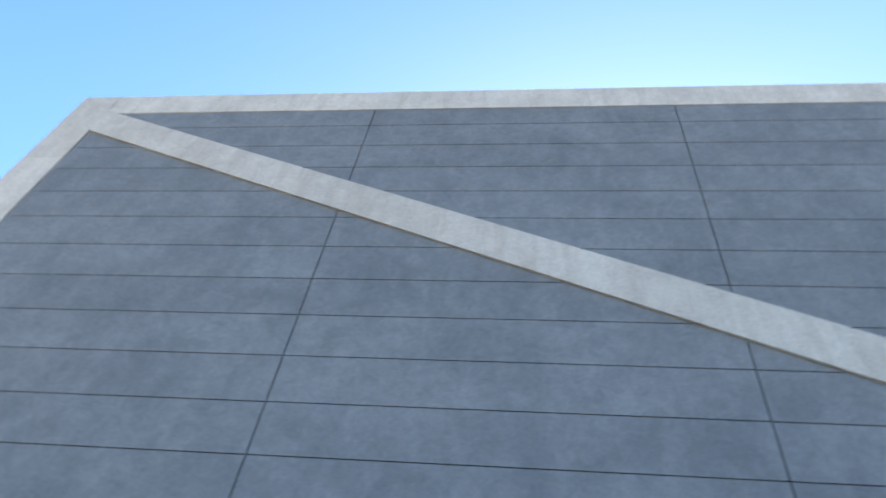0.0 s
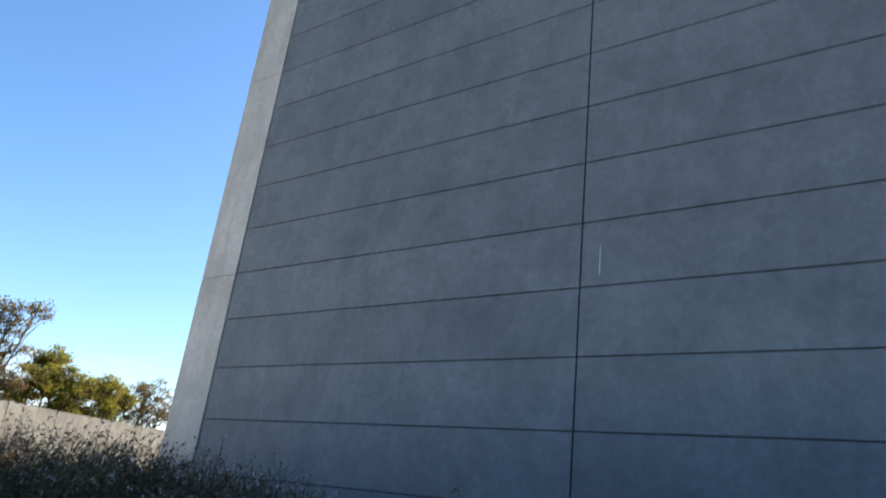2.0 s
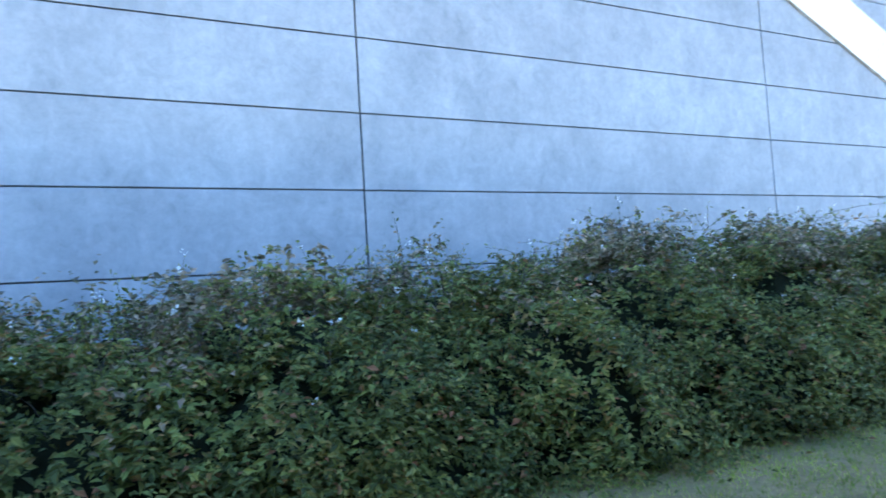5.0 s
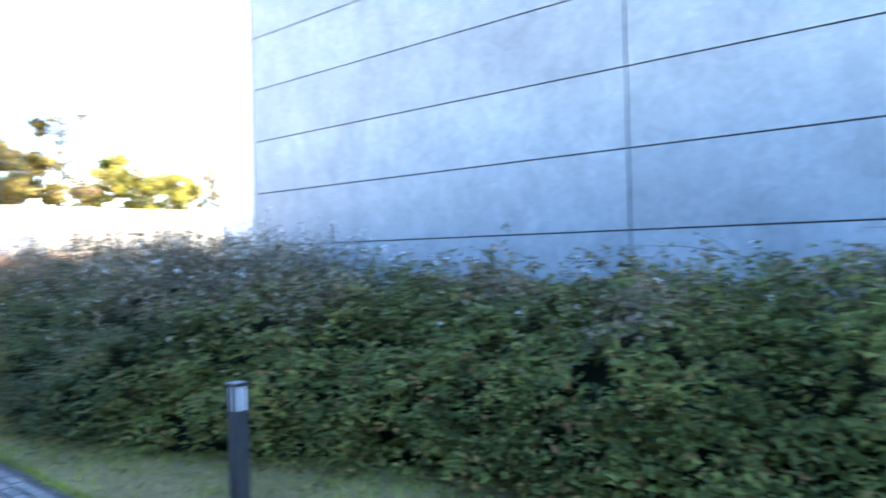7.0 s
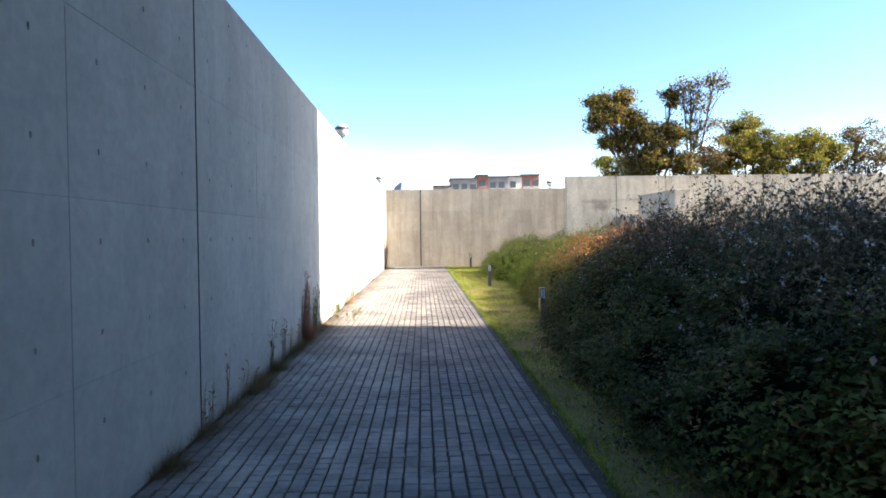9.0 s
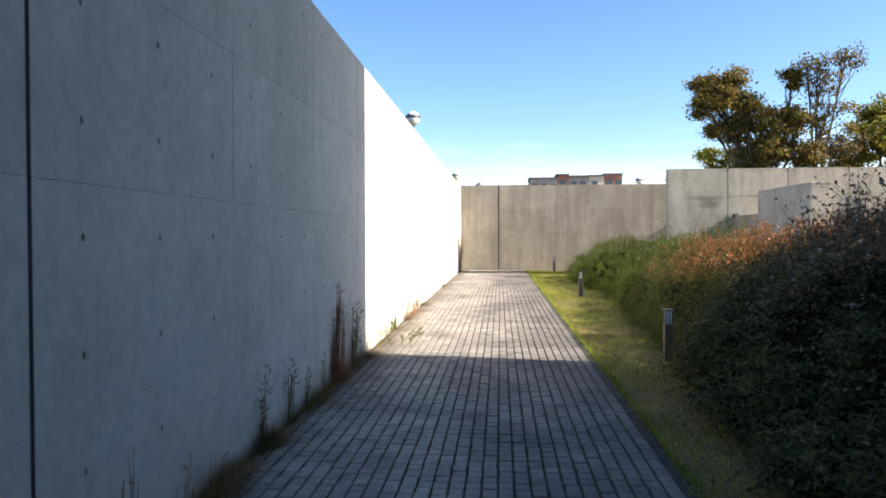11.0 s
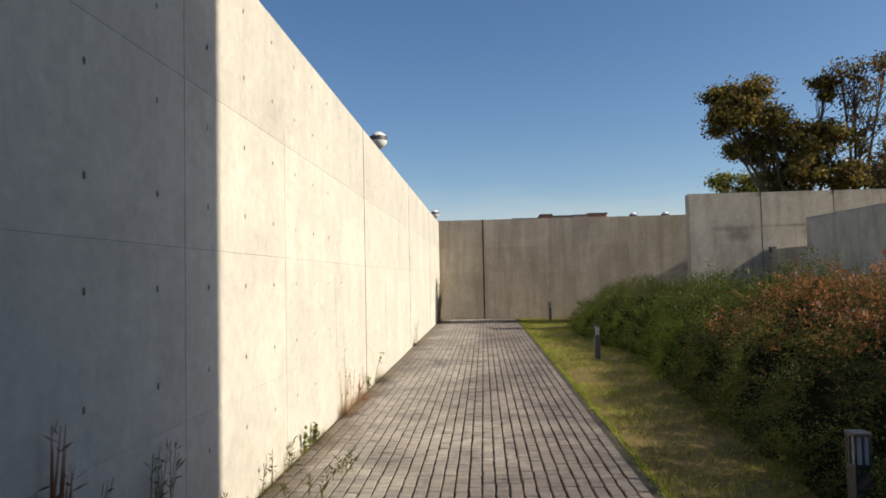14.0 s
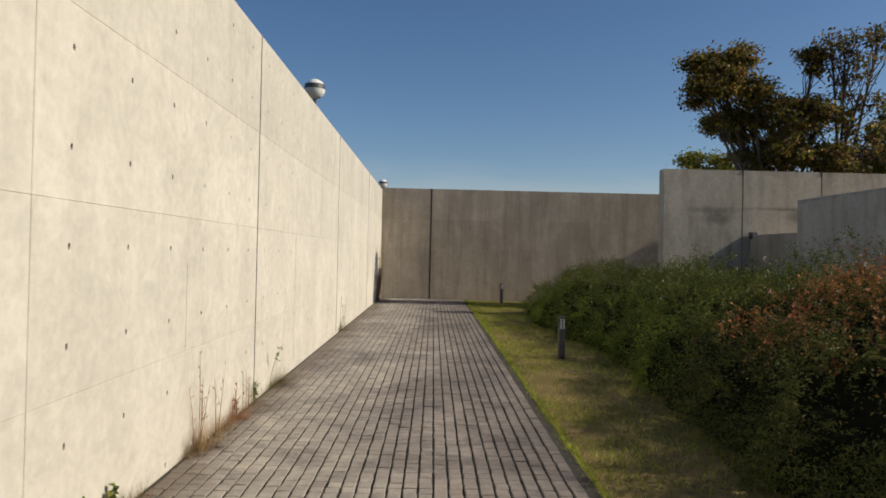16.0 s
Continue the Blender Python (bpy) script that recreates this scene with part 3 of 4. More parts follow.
# ---- globe lamps beyond the walls ----
def globe_lamp(x, y, z, r=0.26):
    e = empty("globe_lamp", x, y, 0, "tall park lamp with a white globe under a grey cap", "street lamp", "park lamps behind the walls")
    v, f = tube([(0, 0, -0.03), (0, 0, z - r)], [0.06, 0.045], 10)
    mesh_ob("pole", v, f, M_DARKCAP, e)
    bm = bmesh.new()
    bmesh.ops.create_uvsphere(bm, u_segments=24, v_segments=14, radius=r)
    bmesh.ops.translate(bm, vec=(0, 0, z), verts=bm.verts)
    part("globe", bm, M_WHITE, e, smooth=True)
    bm = bmesh.new()
    bmesh.ops.create_cone(bm, segments=24, radius1=r * 1.04, radius2=r * 1.0, depth=r * 0.45, cap_ends=True)
    bmesh.ops.translate(bm, vec=(0, 0, z + r * 0.2), verts=bm.verts)
    part("cap_ring", bm, M_DARKCAP, e, "grey metal band")


globe_lamp(-30.14, -1.46, 5.57)
globe_lamp(-54.5, -1.46, 5.6)
globe_lamp(-57.5, 11.7, 5.38)
globe_lamp(-57.0, 13.7, 5.34)
globe_lamp(-39.5, 16.6, 5.8)

# ---- far apartment block and hill ----
apt = empty("apartment_building", -172, 18, 0, "distant brick-red and cream apartment block with balconies", "building")
rng = np.random.default_rng(9)
blocks = [(4.6, 8.6, 13.0, M_APT_GREY), (8.6, 15.0, 14.7, M_APT_GREY), (15.0, 17.6, 15.5, M_APT_RED), (17.6, 22.4, 15.1, M_APT_GREY), (22.4, 25.8, 15.2, M_APT_WHITE), (25.8, 30.0, 15.5, M_APT_RED)]
for y0, y1, h, m in blocks:
    part("wall", box(-8, y0 - 18, -1, 0, y1 - 18 - 0.05, h), m, apt)
    part("roof", box(-8.3, y0 - 18.2, h, 0.4, y1 - 17.9, h + 0.3), M_APT_ROOF, apt)
    z = h - 2.6
    while z > 8:
        y = y0 + 0.5
        while y + 1.5 < y1:
            wdw = part("window", box(0.0, y - 18, z, 0.06, y - 16.6, z + 1.5), M_APT_GLASS, apt)
            part("sill", box(0.0, y - 18.1, z - 0.12, 0.25, y - 16.5, z), M_APT_WHITE, wdw)
            y += 2.1
        part("balcony", box(0.05, y0 - 17.9, z - 1.2, 1.2, y1 - 18.2, z - 0.35), M_APT_WHITE if rng.random() < 0.5 else m, apt)
        z -= 3.0
hill_v, hill_f = [], []
for k in range(61):
    y = -700 + k * 25
    h = 170 * math.exp(-((y + 78) / 75) ** 2) + 55 * math.exp(-((y - 250) / 200) ** 2) + 30 + 9 * noise.noise((y * 0.02, 0, 0))
    hill_v += [(-2500, y, -10), (-2700, y, h)]
    if k:
        hill_f.append((2 * k - 2, 2 * k, 2 * k + 1, 2 * k - 1))
tagged(mesh_ob("backdrop", hill_v, hill_f, M_HILL), "hazy blue hill on the horizon", "hill", kind="structure")


# ---- shrubs ----
EDGE_X = [-31.2, -30.4, -29.4, -27, -22, -18.7, -16.7, -12, -10, -7, -5.3, -4.2, -2.9, 0, 10]
EDGE_Y = [5.4, 4.45, 4.0, 3.95, 4.3, 3.95, 3.85, 3.5, 3.25, 3.2, 3.6, 4.25, 4.5, 4.55, 4.5]
TOP_X = [-31, -29, -26, -20, -16, -13, -11, -9, -7, -5, -3, -1.5, 0.5, 3, 5, 10]
TOP_Z = [1.0, 1.1, 1.2, 1.3, 1.42, 1.52, 1.6, 1.52, 1.34, 1.2, 1.18, 1.25, 1.35, 1.5, 1.62, 1.7]


def hedge_edge(x):
    return np.interp(x, EDGE_X, EDGE_Y) + 0.22 * value_noise(x * 0.8, x * 0.0, 7.0) + 0.16 * value_noise(x * 2.3, x * 0.0, 17.0)


def hedge_height(x, y):
    edge, top = hedge_edge(x), np.interp(x, TOP_X, TOP_Z)
    u = np.clip((y - edge) / np.interp(x, [-30, -14, -9, -5, -1, 5], [1.4, 2.4, 2.4, 1.9, 1.5, 1.5]), 0, 1)
    prof = (1 - (1 - u) ** 2.0) ** 0.62
    back = np.clip((np.where(x > -12.4, 8.2, 8.45) - y) / 0.5, 0, 1)
    h = prof * top * (0.94 + 0.26 * value_noise(x * 0.9, y * 0.9, 1.0)) + 0.26 * value_noise(x * 2.1, y * 2.1, 3.0) * prof
    h = h - 0.2 * np.clip((y - edge - 2.0) / 2.0, 0, 1)
    return np.where(u > 0, h, -0.1) * np.where(back > 0.3, 1, back)


def shrub(name, x0, x1, label, leaf, second, density, size, seed, change=1.0, frond=0.3, aspect=0.55, per=9, droop=0.45):
    rng = np.random.default_rng(seed)
    e = empty(name, (x0 + x1) / 2, 5.5, 0, label, "shrub", "shrubs between path and building", "stuff")
    e.matrix_world = Matrix.Identity(4)
    st = 0.14
    xs, ys = np.arange(x0, x1 + st, st), np.arange(2.9, 8.75, st)
    gx, gy = np.meshgrid(xs, ys, indexing="ij")
    gz = hedge_height(gx.ravel(), gy.ravel())
    # dark sheet beneath the leaves, standing in for shade in the gaps
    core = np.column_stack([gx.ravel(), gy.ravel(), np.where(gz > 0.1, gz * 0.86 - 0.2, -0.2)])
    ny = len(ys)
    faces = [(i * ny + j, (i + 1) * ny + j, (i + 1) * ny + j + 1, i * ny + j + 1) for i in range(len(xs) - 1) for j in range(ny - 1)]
    mesh_ob("dark_core", core.tolist(), faces, M_CORE, e)
    n = int((x1 - x0) * 5.2 * density)
    px = rng.uniform(x0, x1, n)
    py = hedge_edge(px) + 4.9 * rng.random(n) ** 1.9
    hz, eps = hedge_height(px, py), 0.06
    hx, hy = hedge_height(px + eps, py), hedge_height(px, py + eps)
    nrm = np.column_stack([(hz - hx) / eps, (hz - hy) / eps, np.ones(n)])
    keep = hz > 0.03
    px, py, hz, nrm = px[keep], py[keep], hz[keep], nrm[keep]
    nrm = nrm / np.linalg.norm(nrm, axis=1)[:, None]
    # arching fronds of several leaves each
    base = np.column_stack([px, py, hz])
    base[:, 2] *= rng.uniform(0.84, 1.0, len(base))
    lump = np.array([0.36 * noise.noise(p * 1.5) + 0.17 * noise.noise(p * 3.7) for p in map(Vector, base)])
    base += nrm * (lump * np.clip(base[:, 2] * 2.0, 0, 1))[:, None]
    flow = np.array([noise.noise_vector(p * 1.9) for p in map(Vector, base)])
    dirs = nrm * 0.8 + rng.normal(0, 0.33, base.shape) + flow * 0.9 + np.array([0, -0.25, 0.25])
    dirs /= np.linalg.norm(dirs, axis=1)[:, None]
    length = rng.uniform(0.1, frond, len(base)) * (0.6 + 0.8 * rng.random(len(base)))
    k = np.tile(np.linspace(0.0, 1.0, per), len(base))
    pos = np.repeat(base, per, 0) + np.repeat(dirs * length[:, None], per, 0) * k[:, None] + rng.normal(0, size * 0.18, (len(base) * per, 3))
    pos[:, 2] -= np.repeat(length, per) * droop * k ** 2
    pos[:, 2] = np.maximum(pos[:, 2], 0.01)
    gap = value_noise(pos[:, 0] * 2.4, pos[:, 1] * 2.4 + pos[:, 2] * 2.4, 5.0)
    full = gap > -0.3 + 0.25 * rng.normal(0, 1, len(pos))
    spine = np.repeat(dirs, per, 0)
    side = np.cross(spine, np.array([0.0, 0.0, 1.0])) * np.tile([1.0, -1.0], len(pos))[:len(pos), None]
    along = spine * 0.7 + side - np.array([0, 0, 0.25])
    pos = pos + side * size * 0.35
    pos, k, along = pos[full], k[full], along[full]
    up = (np.repeat(nrm, per, 0) * 0.6 + np.array([0, -0.1, 0.7]))[full]
    sz = size * rng.uniform(0.55, 1.35, len(pos)) * (1.1 - 0.5 * k)
    rise = pos[:, 2] / np.interp(pos[:, 0], TOP_X, TOP_Z)
    patch = value_noise(pos[:, 0] * 0.7, pos[:, 1] * 0.7, 9.0)
    turned = rise + 0.5 * patch + rng.normal(0, 0.13, len(pos)) > change
    leaves("leaves", pos[~turned], up[~turned], sz[~turned], leaf, e, rng, aspect, along=along[~turned], scatter=0.4)
    leaves("turned_leaves", pos[turned], up[turned], sz[turned], second, e, rng, aspect, along=along[turned])
    return e, rng


def sprays(e, rng, x0, x1, y0, y1, count, height, material, leaf=None, fluff=0.3, arch=0.35, thick=1.0):
    """Thin shoots that rise out of the shrubs, some with seed heads."""
    verts, faces, lp, fl = [], [], [], []
    for _ in range(count):
        x, y = rng.uniform(x0, x1), rng.uniform(y0, y1)
        z = float(hedge_height(np.array([x]), np.array([y]))[0]) - 0.05
        if z < 0.4:
            continue
        h, lean = height * rng.uniform(0.4, 1.0), rng.normal(0, arch, 2)
        pts = [(x + lean[0] * h * t * t, y + lean[1] * h * t * t, z + h * t * (1 - 0.3 * t * min(math.hypot(*lean), 2))) for t in np.linspace(0, 1, 5)]
        v, f = tube(pts, [0.0035 * thick, 0.003 * thick, 0.0025 * thick, 0.002 * thick, 0.0012], 3)
        o = len(verts)
        verts += v
        faces += [tuple(o + q for q in g) for g in f]
        for t in np.linspace(0.2, 1, 9):
            i = min(int(t * 4), 3)
            a = np.array(pts[i]) + (np.array(pts[i + 1]) - np.array(pts[i])) * (t * 4 - i)
            lp.append(a + rng.normal(0, 0.025, 3))
        if rng.random() < fluff:
            fl.append(np.array(pts[-1]))
    mesh_ob("shoots", verts, faces, M_TWIG, e)
    lp = np.array(lp)
    leaves("shoot_leaves", lp, rng.normal(0, 1, lp.shape), rng.uniform(0.025, 0.06, len(lp)), leaf or material, e, rng)
    if fl:
        fl = np.array(fl)
        fl = np.repeat(fl, 5, 0) + rng.normal(0, 0.015, (len(fl) * 5, 3))
        leaves("seed_heads", fl, rng.normal(0, 1, fl.shape), rng.uniform(0.012, 0.03, len(fl)), M_FLOWER, e, rng, 0.9)


e, rng = shrub("bramble_bank", -6.0, 15.0, "dense dark green bramble shrubs with small white seed heads", M_LEAF_DARK, M_LEAF_BROWN, 215, 0.074, 21, 1.0, 0.66, 0.52, 14, 0.7)
sprays(e, rng, -6, 14, 4.6, 7.6, 420, 0.42, M_LEAF_DARK, fluff=0.45)
sprays(e, rng, -2, 14, 5.0, 7.4, 130, 0.75, M_LEAF_DARK, fluff=0.5, arch=1.1, thick=1.5)
e, rng = shrub("seedy_shrub", -12.8, -6.0, "dark green shrubs topped with brown dry seed stalks", M_LEAF_SHADE, M_LEAF_BROWN, 300, 0.055, 22, 0.8, 0.4, 0.45, 10)
sprays(e, rng, -12.8, -6, 4.0, 7.8, 950, 0.68, M_LEAF_BROWN, fluff=0.4)
sprays(e, rng, -12.8, -6, 3.6, 5.2, 300, 0.25, M_LEAF_BROWN, fluff=0.8)
e, rng = shrub("reddish_shrub", -19.0, -12.8, "green shrubs turning orange red on top", M_LEAF_OLIVE, M_LEAF_RED, 330, 0.036, 23, 0.9, 0.34, 0.32, 11)
sprays(e, rng, -19, -12.8, 4.4, 7.8, 1100, 0.24, M_LEAF_RED, fluff=0.08)
e, rng = shrub("green_shrub", -31.0, -19.0, "rounded yellow-green shrubs with fine leaves", M_LEAF_GREEN, M_LEAF_OLIVE, 230, 0.042, 24, 0.8, 0.36, 0.25, 11, 0.2)
sprays(e, rng, -29, -19, 4.6, 7.8, 700, 0.24, M_LEAF_GREEN, fluff=0.1)


# ---- lawn blades ----
def lawn():
    rng = np.random.default_rng(31)
    n = 125000
    x = rng.uniform(-34.3, 12, n)
    y = 2.66 + 1.95 * rng.power(0.8, n)
    pat = value_noise(x * 0.9, y * 0.9, 11.0)
    keep = rng.uniform(-0.6, 0.6, n) < pat + 0.35
    x, y = x[keep], y[keep]
    n = len(x)
    h, w = rng.uniform(0.02, 0.055, n), rng.uniform(0.002, 0.0045, n)
    a, lean = rng.uniform(0, 2 * math.pi, n), rng.normal(0, 0.025, (n, 2))
    v = np.empty((n, 3, 3))
    dx, dy = np.cos(a) * w, np.sin(a) * w
    v[:, 0] = np.column_stack([x - dx, y - dy, np.full(n, -0.032)])
    v[:, 1] = np.column_stack([x + dx, y + dy, np.full(n, -0.032)])
    v[:, 2] = np.column_stack([x + lean[:, 0], y + lean[:, 1], h - 0.03])
    # longer blades creep over the ragged edge of the path
    n2 = 10000
    x = rng.uniform(-34.3, 9, n2)
    reach = 0.015 + 0.07 * value_noise(x * 1.7, x * 0, 5.0) + 0.07 * value_noise(x * 6.1, x * 0, 8.0)
    y = 2.735 - np.maximum(reach, 0.015) * rng.power(0.7, n2)[::-1]
    h, w = rng.uniform(0.015, 0.06, n2), rng.uniform(0.002, 0.005, n2)
    a = rng.uniform(0, 2 * math.pi, n2)
    u = np.empty((n2, 3, 3))
    dx, dy = np.cos(a) * w, np.sin(a) * w
    u[:, 0] = np.column_stack([x - dx, y - dy, np.full(n2, -0.013)])
    u[:, 1] = np.column_stack([x + dx, y + dy, np.full(n2, -0.013)])
    u[:, 2] = np.column_stack([x + rng.normal(0, 0.03, n2), y + rng.normal(-0.01, 0.03, n2), h - 0.01])
    v = np.concatenate([v, u])
    n += n2
    ob = mesh_ob("grass", v.reshape(-1, 3).tolist(), np.arange(n * 3).reshape(-1, 3).tolist(), M_GRASS)
    tagged(ob, "short patchy autumn lawn grass beside the path", "grass", kind="stuff")


lawn()


# ---- weeds along the wall foot ----
def weed(x, y, stalks, height, tuft, seed, straw=True, spread=0.12):
    rng = np.random.default_rng(seed)
    spread = 0.075 if straw == 2 else spread
    e = empty("weed", x, y, 0, "russet dry grass clump with tall upright spikes" if straw == 2 else "dry wispy weed growing in the joint at the wall foot" if straw else "small green weed at the wall foot", "weed", "weeds along the wall")
    material = M_RED_WEED if straw == 2 else M_STRAW if straw else M_WEED
    lv, lf = [], []
    for _ in range(stalks):
        bx, by = rng.normal(0, spread * 0.5), abs(rng.normal(0.02, 0.02))
        h, lx, ly = height * rng.uniform(0.45, 1), rng.normal(0, 0.05 if straw == 2 else 0.12), rng.uniform(-0.01, 0.1)
        pts = [(bx + lx * h * t * t, by + ly * h * t, h * t - 0.01) for t in np.linspace(0, 1, 4)]
        v, f = tube(pts, [0.0032, 0.0032 + 0.003 * (straw == 2), 0.0026 + 0.004 * (straw == 2), 0.0012], 4)
        mesh_ob("stem", v, f, material, e)
        for t in rng.uniform(0.3, 1, 4 if straw is True else 9):
            p, d, o = Vector((bx + lx * h * t * t, by + ly * h * t, h * t)), Vector(rng.normal(0, 1, 3)).normalized(), len(lv)
            d.z = abs(d.z) + 0.3
            q = d.orthogonal().normalized() * 0.006
            ln = rng.uniform(0.025, 0.05 if straw is True else 0.07)
            lv += [tuple(p), tuple(p + d * ln * 0.5 + q), tuple(p + d * ln), tuple(p + d * ln * 0.5 - q)]
            lf.append((o, o + 1, o + 2, o + 3))
    if lv:
        mesh_ob("leaflets", lv, lf, material, e)["kind"] = "stuff"
    n = tuft
    if n:
        v = np.empty((n, 3, 3))
        bx, by = rng.normal(0, spread, n), np.abs(rng.normal(0.03, 0.06, n)) + 0.004
        h = height * (0.45 if straw == 2 else 0.35) * rng.uniform(0.25, 1, n)
        v[:, 0] = np.column_stack([bx - 0.003, by, np.full(n, -0.01)])
        v[:, 1] = np.column_stack([bx + 0.003, by, np.full(n, -0.01)])
        v[:, 2] = np.column_stack([bx + rng.normal(0, 0.05, n), np.maximum(by + rng.normal(0.02, 0.03, n), 0.004), h])
        mesh_ob("tuft", v.reshape(-1, 3).tolist(), np.arange(n * 3).reshape(-1, 3).tolist(), M_RED_WEED if straw == 2 else M_STRAW if straw and rng.random() < 0.6 else M_WEED, e)["kind"] = "stuff"
    return e


for k, (x, st, h, tf, straw) in enumerate([
        (-7.6, 5, 0.5, 60, True), (-8.1, 5, 0.55, 90, True), (-8.6, 3, 0.35, 160, True), (-9.2, 3, 0.3, 220, True), (-9.8, 6, 0.55, 260, False), (-10.4, 6, 0.5, 260, False),
        (-10.9, 5, 0.45, 260, True), (-11.5, 5, 0.5, 260, True), (-11.95, 14, 0.98, 650, 2), (-12.2, 10, 0.7, 300, True), (-12.75, 16, 0.72, 420, False), (-13.6, 3, 0.25, 120, True),
        (-14.4, 3, 0.25, 140, False), (-15.0, 4, 0.22, 120, False), (-17.1, 6, 0.75, 160, True), (-17.6, 2, 0.6, 120, True), (-18.0, 3, 0.28, 320, 2),
        (-18.4, 4, 0.35, 90, True), (-19.5, 0, 0.35, 160, False), (-24.9, 4, 0.7, 200, True), (-33.0, 30, 1.1, 160, True), (-33.6, 40, 1.7, 160, True)]):
    weed(x, 0.005, st, h, tf, 100 + k, straw)


def leafy_weed(x, y, height, count, seed, size, low=0.25):
    """A weed with broad pointed leaves on a few stems."""
    rng = np.random.default_rng(seed)
    e = empty("weed", x, y, 0, "broad-leaved green weed at the sunlit wall foot", "weed", "weeds along the wall")
    lp = []
    for _ in range(count):
        lx, ly, h = rng.normal(0, 0.16), rng.uniform(0.02, 0.3), height * rng.uniform(0.6, 1)
        pts = [(lx * h * t, 0.01 + ly * h * t * t, h * t - 0.01) for t in np.linspace(0, 1, 5)]
        v, f = tube(pts, [0.004, 0.0035, 0.003, 0.0025, 0.0015], 5)
        mesh_ob("stem", v, f, M_WEED, e)
        for t in np.linspace(low, 1, 10):
            lp.append(np.array((lx * h * t, 0.01 + ly * h * t * t, h * t)) + rng.normal(0, size * 0.45, 3))
    lp = np.array(lp)
    lp[:, 1] = np.maximum(lp[:, 1], size * 0.55)
    lp[:, 2] = np.maximum(lp[:, 2], 0.02)
    leaves("leaves", lp, np.tile((0.1, 0.4, 0.7), (len(lp), 1)), size * rng.uniform(0.6, 1.3, len(lp)), M_LEAF_GREEN, e, rng, 0.75)


def fringe(x0, x1, n, seed):
    """Low matted grass along the foot of the wall."""
    rng = np.random.default_rng(seed)
    x = rng.uniform(x0, x1, n)
    thick = np.clip(0.5 + 1.1 * value_noise(x * 1.3, x * 0, 2.0), 0.05, 1)
    keep = rng.random(n) < thick
    x, thick = x[keep], thick[keep]
    n = len(x)
    y, h = np.abs(rng.normal(0, 0.11, n)) * thick + 0.006, rng.uniform(0.02, 0.3, n) * thick * rng.uniform(0.2, 1, n)
    v = np.empty((n, 3, 3))
    v[:, 0] = np.column_stack([x - 0.004, y, np.full(n, -0.012)])
    v[:, 1] = np.column_stack([x + 0.004, y, np.full(n, -0.012)])
    v[:, 2] = np.column_stack([x + rng.normal(0, 0.05, n), np.maximum(y + rng.normal(0.03, 0.04, n), 0.004), h])
    dry = rng.random(n) < 0.6
    for m, sel in ((M_WEED, ~dry), (M_STRAW, dry)):
        c = int(sel.sum())
        tagged(mesh_ob("wall_foot_grass", v[sel].reshape(-1, 3).tolist(), np.arange(c * 3).reshape(-1, 3).tolist(), m), "low matted half-dry grass along the wall foot", "grass", kind="stuff")


leafy_weed(-15.4, 0.01, 0.23, 3, 401, 0.048)
leafy_weed(-15.75, 0.01, 0.16, 4, 402, 0.045)
leafy_weed(-19.35, 0.01, 0.66, 1, 403, 0.045, 0.62)
leafy_weed(-18.7, 0.01, 0.2, 4, 404, 0.035)
for k in range(7):
    rx = random.Random(k)
    weed(-14.0 - rx.uniform(0, 1.0), 0.12 + rx.uniform(0, 0.4), 2, 0.14, 40, 300 + k, False)
fringe(-13.4, -6.5, 17000, 61)
fringe(-20.0, -13.4, 2600, 62)


# ---- trees behind the stepped wall ----
def tree(x, y, lobes, leaf, second, density, size, seed, label, trunk=0.14):
    rng = np.random.default_rng(seed)
    e = empty("tree", x, y, -0.03, label, "tree", "trees behind the garden wall")
    verts, faces = [], []

    def limb(pts, r0, r1, sides=6):
        v, f = tube(pts, list(np.linspace(r0, r1, len(pts))), sides)
        o = len(verts)
        verts.extend(v)
        faces.extend([tuple(o + q for q in g) for g in f])
    fork = Vector((0, 0, 2.6))
    limb([(0, 0, -0.2), (0.05, 0.04, 1.2), tuple(fork)], trunk, trunk * 0.75, 9)
    pos, up = [], []
    for lx, ly, lz, r, fill in lobes:
        c = Vector((lx - x, ly - y, lz))
        mid = fork.lerp(c, 0.5) + Vector(rng.normal(0, 0.15, 3)) + Vector((0, 0, -0.15))
        limb([tuple(fork), tuple(mid), tuple(c)], trunk * 0.5, 0.025)
        tips = int(40 * r * r * fill) + 8
        for _ in range(tips):
            d = Vector(rng.normal(0, 1, 3)).normalized() * 0.85 * r * rng.uniform(0.25, 1.0) ** 0.8 * (1.3 if rng.random() < 0.3 else 1.0)
            d.z *= 0.8
            tip = c + d
            q = mid.lerp(c, rng.uniform(0.3, 1.0))
            bend = q.lerp(tip, 0.55) + Vector(rng.normal(0, 0.06, 3))
            limb([tuple(q), tuple(bend), tuple(tip)], 0.018, 0.005, 4)
            m = int(density * rng.uniform(0.3, 1.5))
            cl = np.array(tip) + rng.normal(0, 0.13, (m, 3)) * np.array([1, 1.2, 0.7])
            pos.append(cl)
            up.append(np.tile(np.array((d + Vector((0, 0, 0.6))).normalized()), (m, 1)))
    mesh_ob("trunk", verts, faces, M_BARK, e)
    pos, up = np.concatenate(pos), np.concatenate(up)
    pick = rng.random(len(pos)) < 0.7
    leaves("crown", pos[pick], up[pick], size * rng.uniform(0.6, 1.4, pick.sum()), leaf, e, rng, 0.6)
    leaves("crown", pos[~pick], up[~pick], size * rng.uniform(0.6, 1.4, (~pick).sum()), second, e, rng, 0.6)
    return e


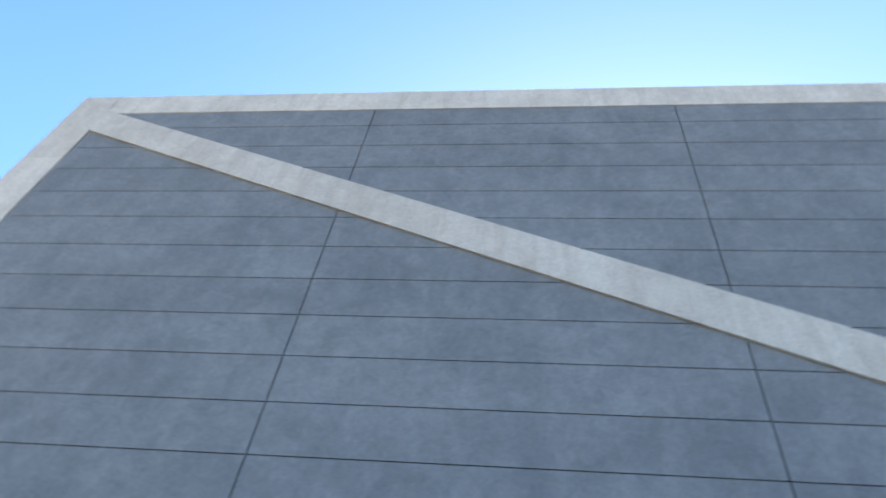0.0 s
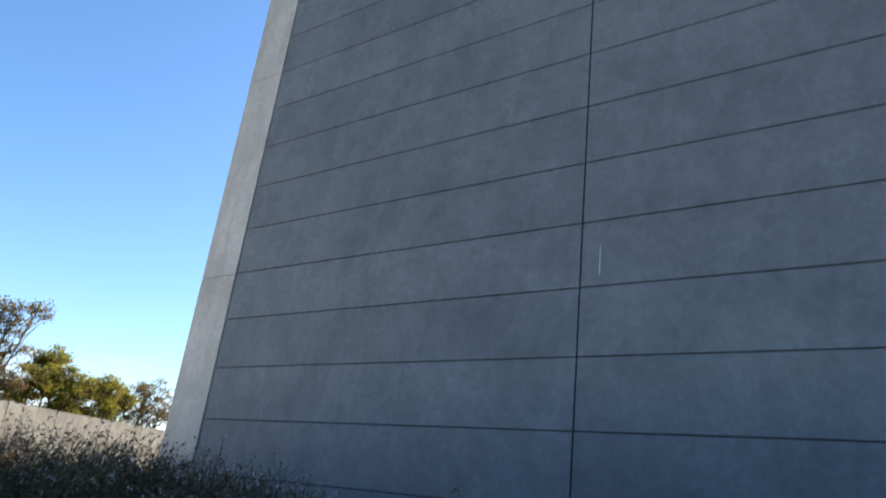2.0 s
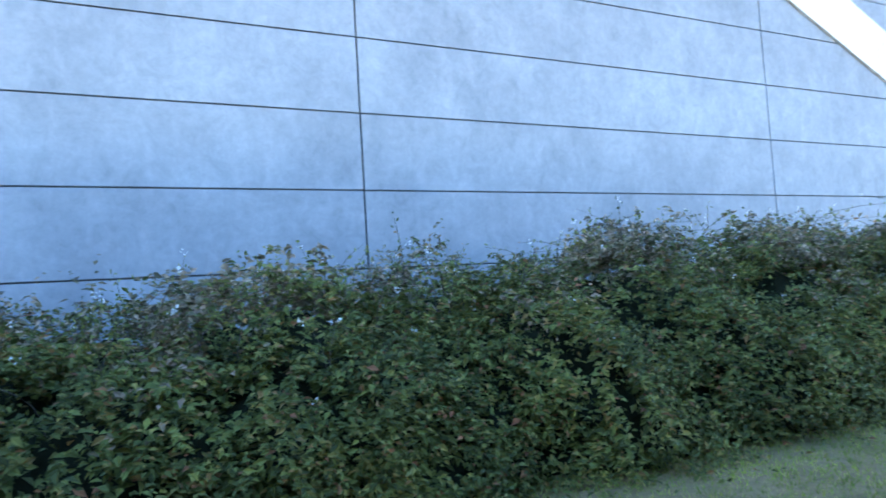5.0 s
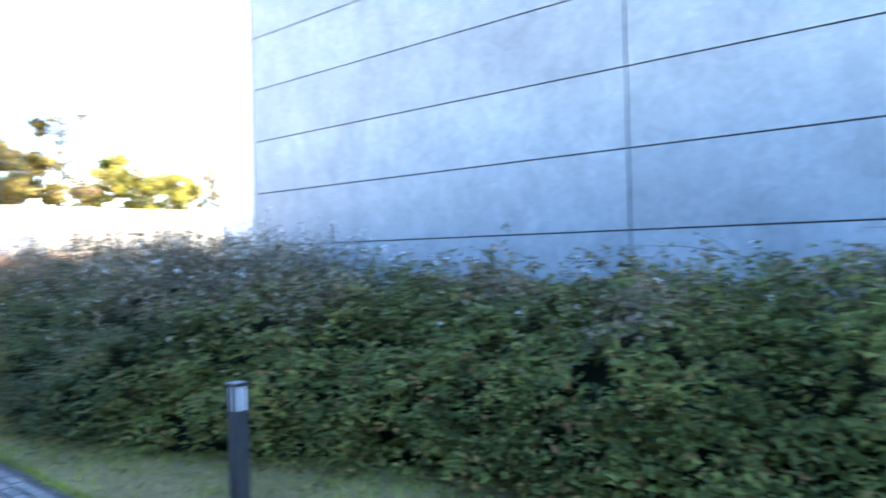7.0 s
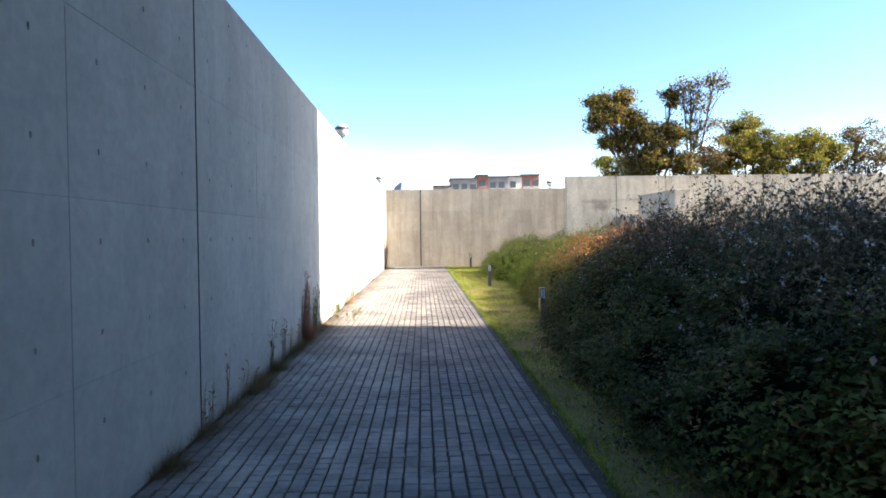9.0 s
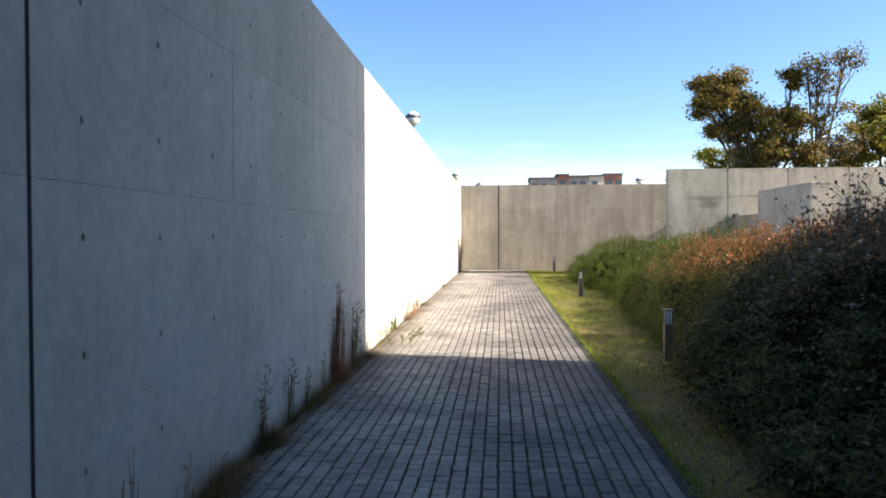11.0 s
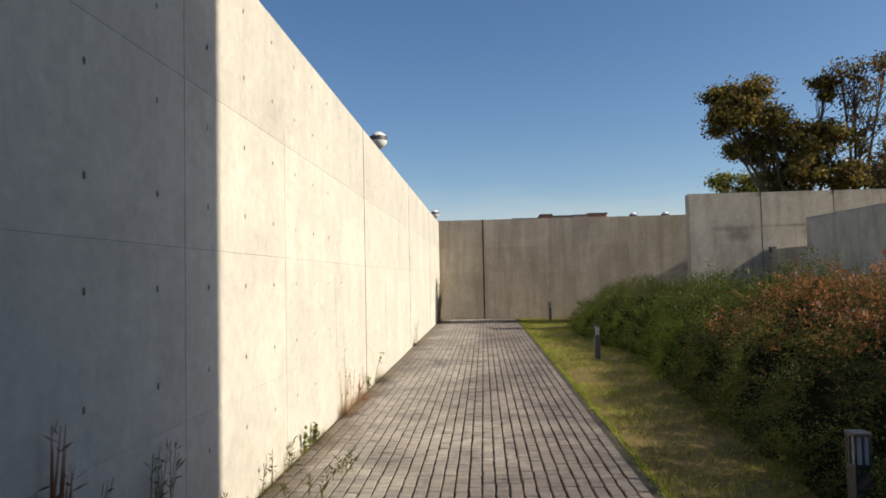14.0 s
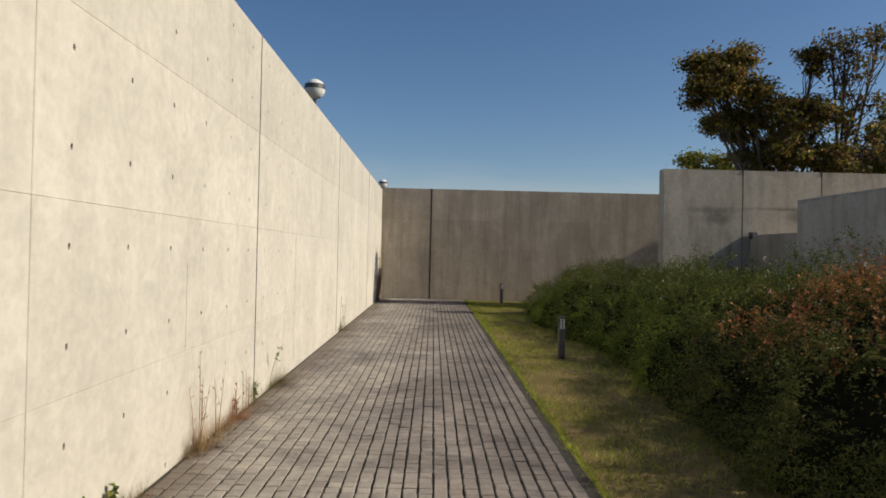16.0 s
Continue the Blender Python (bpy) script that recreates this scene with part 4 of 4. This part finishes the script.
tree(-31.6, 11.2, [(-31.5, 9.48, 6.62, 1.08, 1.0), (-31.2, 8.98, 6.08, 0.66, 1.0), (-31.8, 10.18, 5.33, 0.75, 1.0), (-31.4, 11.48, 4.79, 1.22, 1.0), (-31.9, 10.78, 4.14, 1.03, 1.0), (-31.2, 12.18, 5.54, 0.85, 0.9), (-31.3, 11.98, 6.94, 0.42, 1.2), (-31.4, 10.38, 6.19, 0.75, 0.9), (-31.5, 8.88, 6.94, 0.47, 1.0), (-31.6, 10.08, 7.16, 0.47, 0.9), (-31.3, 10.88, 5.54, 0.75, 0.9), (-31.4, 9.38, 5.22, 0.33, 1.0), (-31.2, 12.38, 4.25, 0.85, 1.0)],
     M_LEAF_TREE, M_LEAF_RUSSET, 70, 0.115, 51, "broadleaf tree with dark green and bronze autumn crown")
tree(-31.1, 12.7, [(-31.1, 12.75, 7.03, 0.94, 0.47), (-31.2, 13.75, 7.67, 0.65, 0.51), (-31.0, 13.15, 6.06, 0.82, 0.42), (-31.2, 12.45, 7.35, 0.53, 0.42), (-31.3, 13.35, 4.67, 1.05, 0.59)],
     M_LEAF_RUSSET, M_LEAF_TREE, 36, 0.11, 52, "thin russet tree with open branches", 0.1)
tree(-33.0, 16.2, [(-33, 15.8, 5.2, 1.3, 1.0), (-33.2, 15.9, 6.0, 0.9, 1.0), (-32.8, 17.2, 5.0, 1.1, 1.0), (-33, 14.8, 4.4, 1.0, 1.0), (-33, 17.0, 4.0, 1.1, 1.0)],
     M_LEAF_YELLOW, M_LEAF_TREE, 70, 0.115, 53, "yellow-green rounded tree in autumn")
tree(-33.0, 19.0, [(-33, 18.7, 5.2, 1.2, 1.0), (-33.2, 19.8, 4.9, 0.9, 0.9), (-32.8, 18.6, 4.0, 1.1, 1.0)],
     M_LEAF_YELLOW, M_LEAF_TREE, 70, 0.115, 54, "yellow-green rounded tree in autumn")
tree(-33.5, 21.6, [(-33.5, 21.2, 5.6, 1.12, 0.54), (-33.5, 22.2, 4.9, 1.25, 0.54), (-33.5, 21.0, 4.3, 1.12, 0.54)],
     M_LEAF_RUSSET, M_LEAF_TREE, 40, 0.11, 55, "sparse dark bronze tree")
tree(-36.0, 10.4, [(-36, 10.5, 4.75, 0.5, 1.0), (-36, 11.5, 4.6, 0.7, 1.0), (-36, 10.9, 4.1, 0.7, 1.0)], M_LEAF_YELLOW, M_LEAF_GREEN, 70, 0.11, 56, "small pale green tree top behind the wall", 0.07)

build_setts()
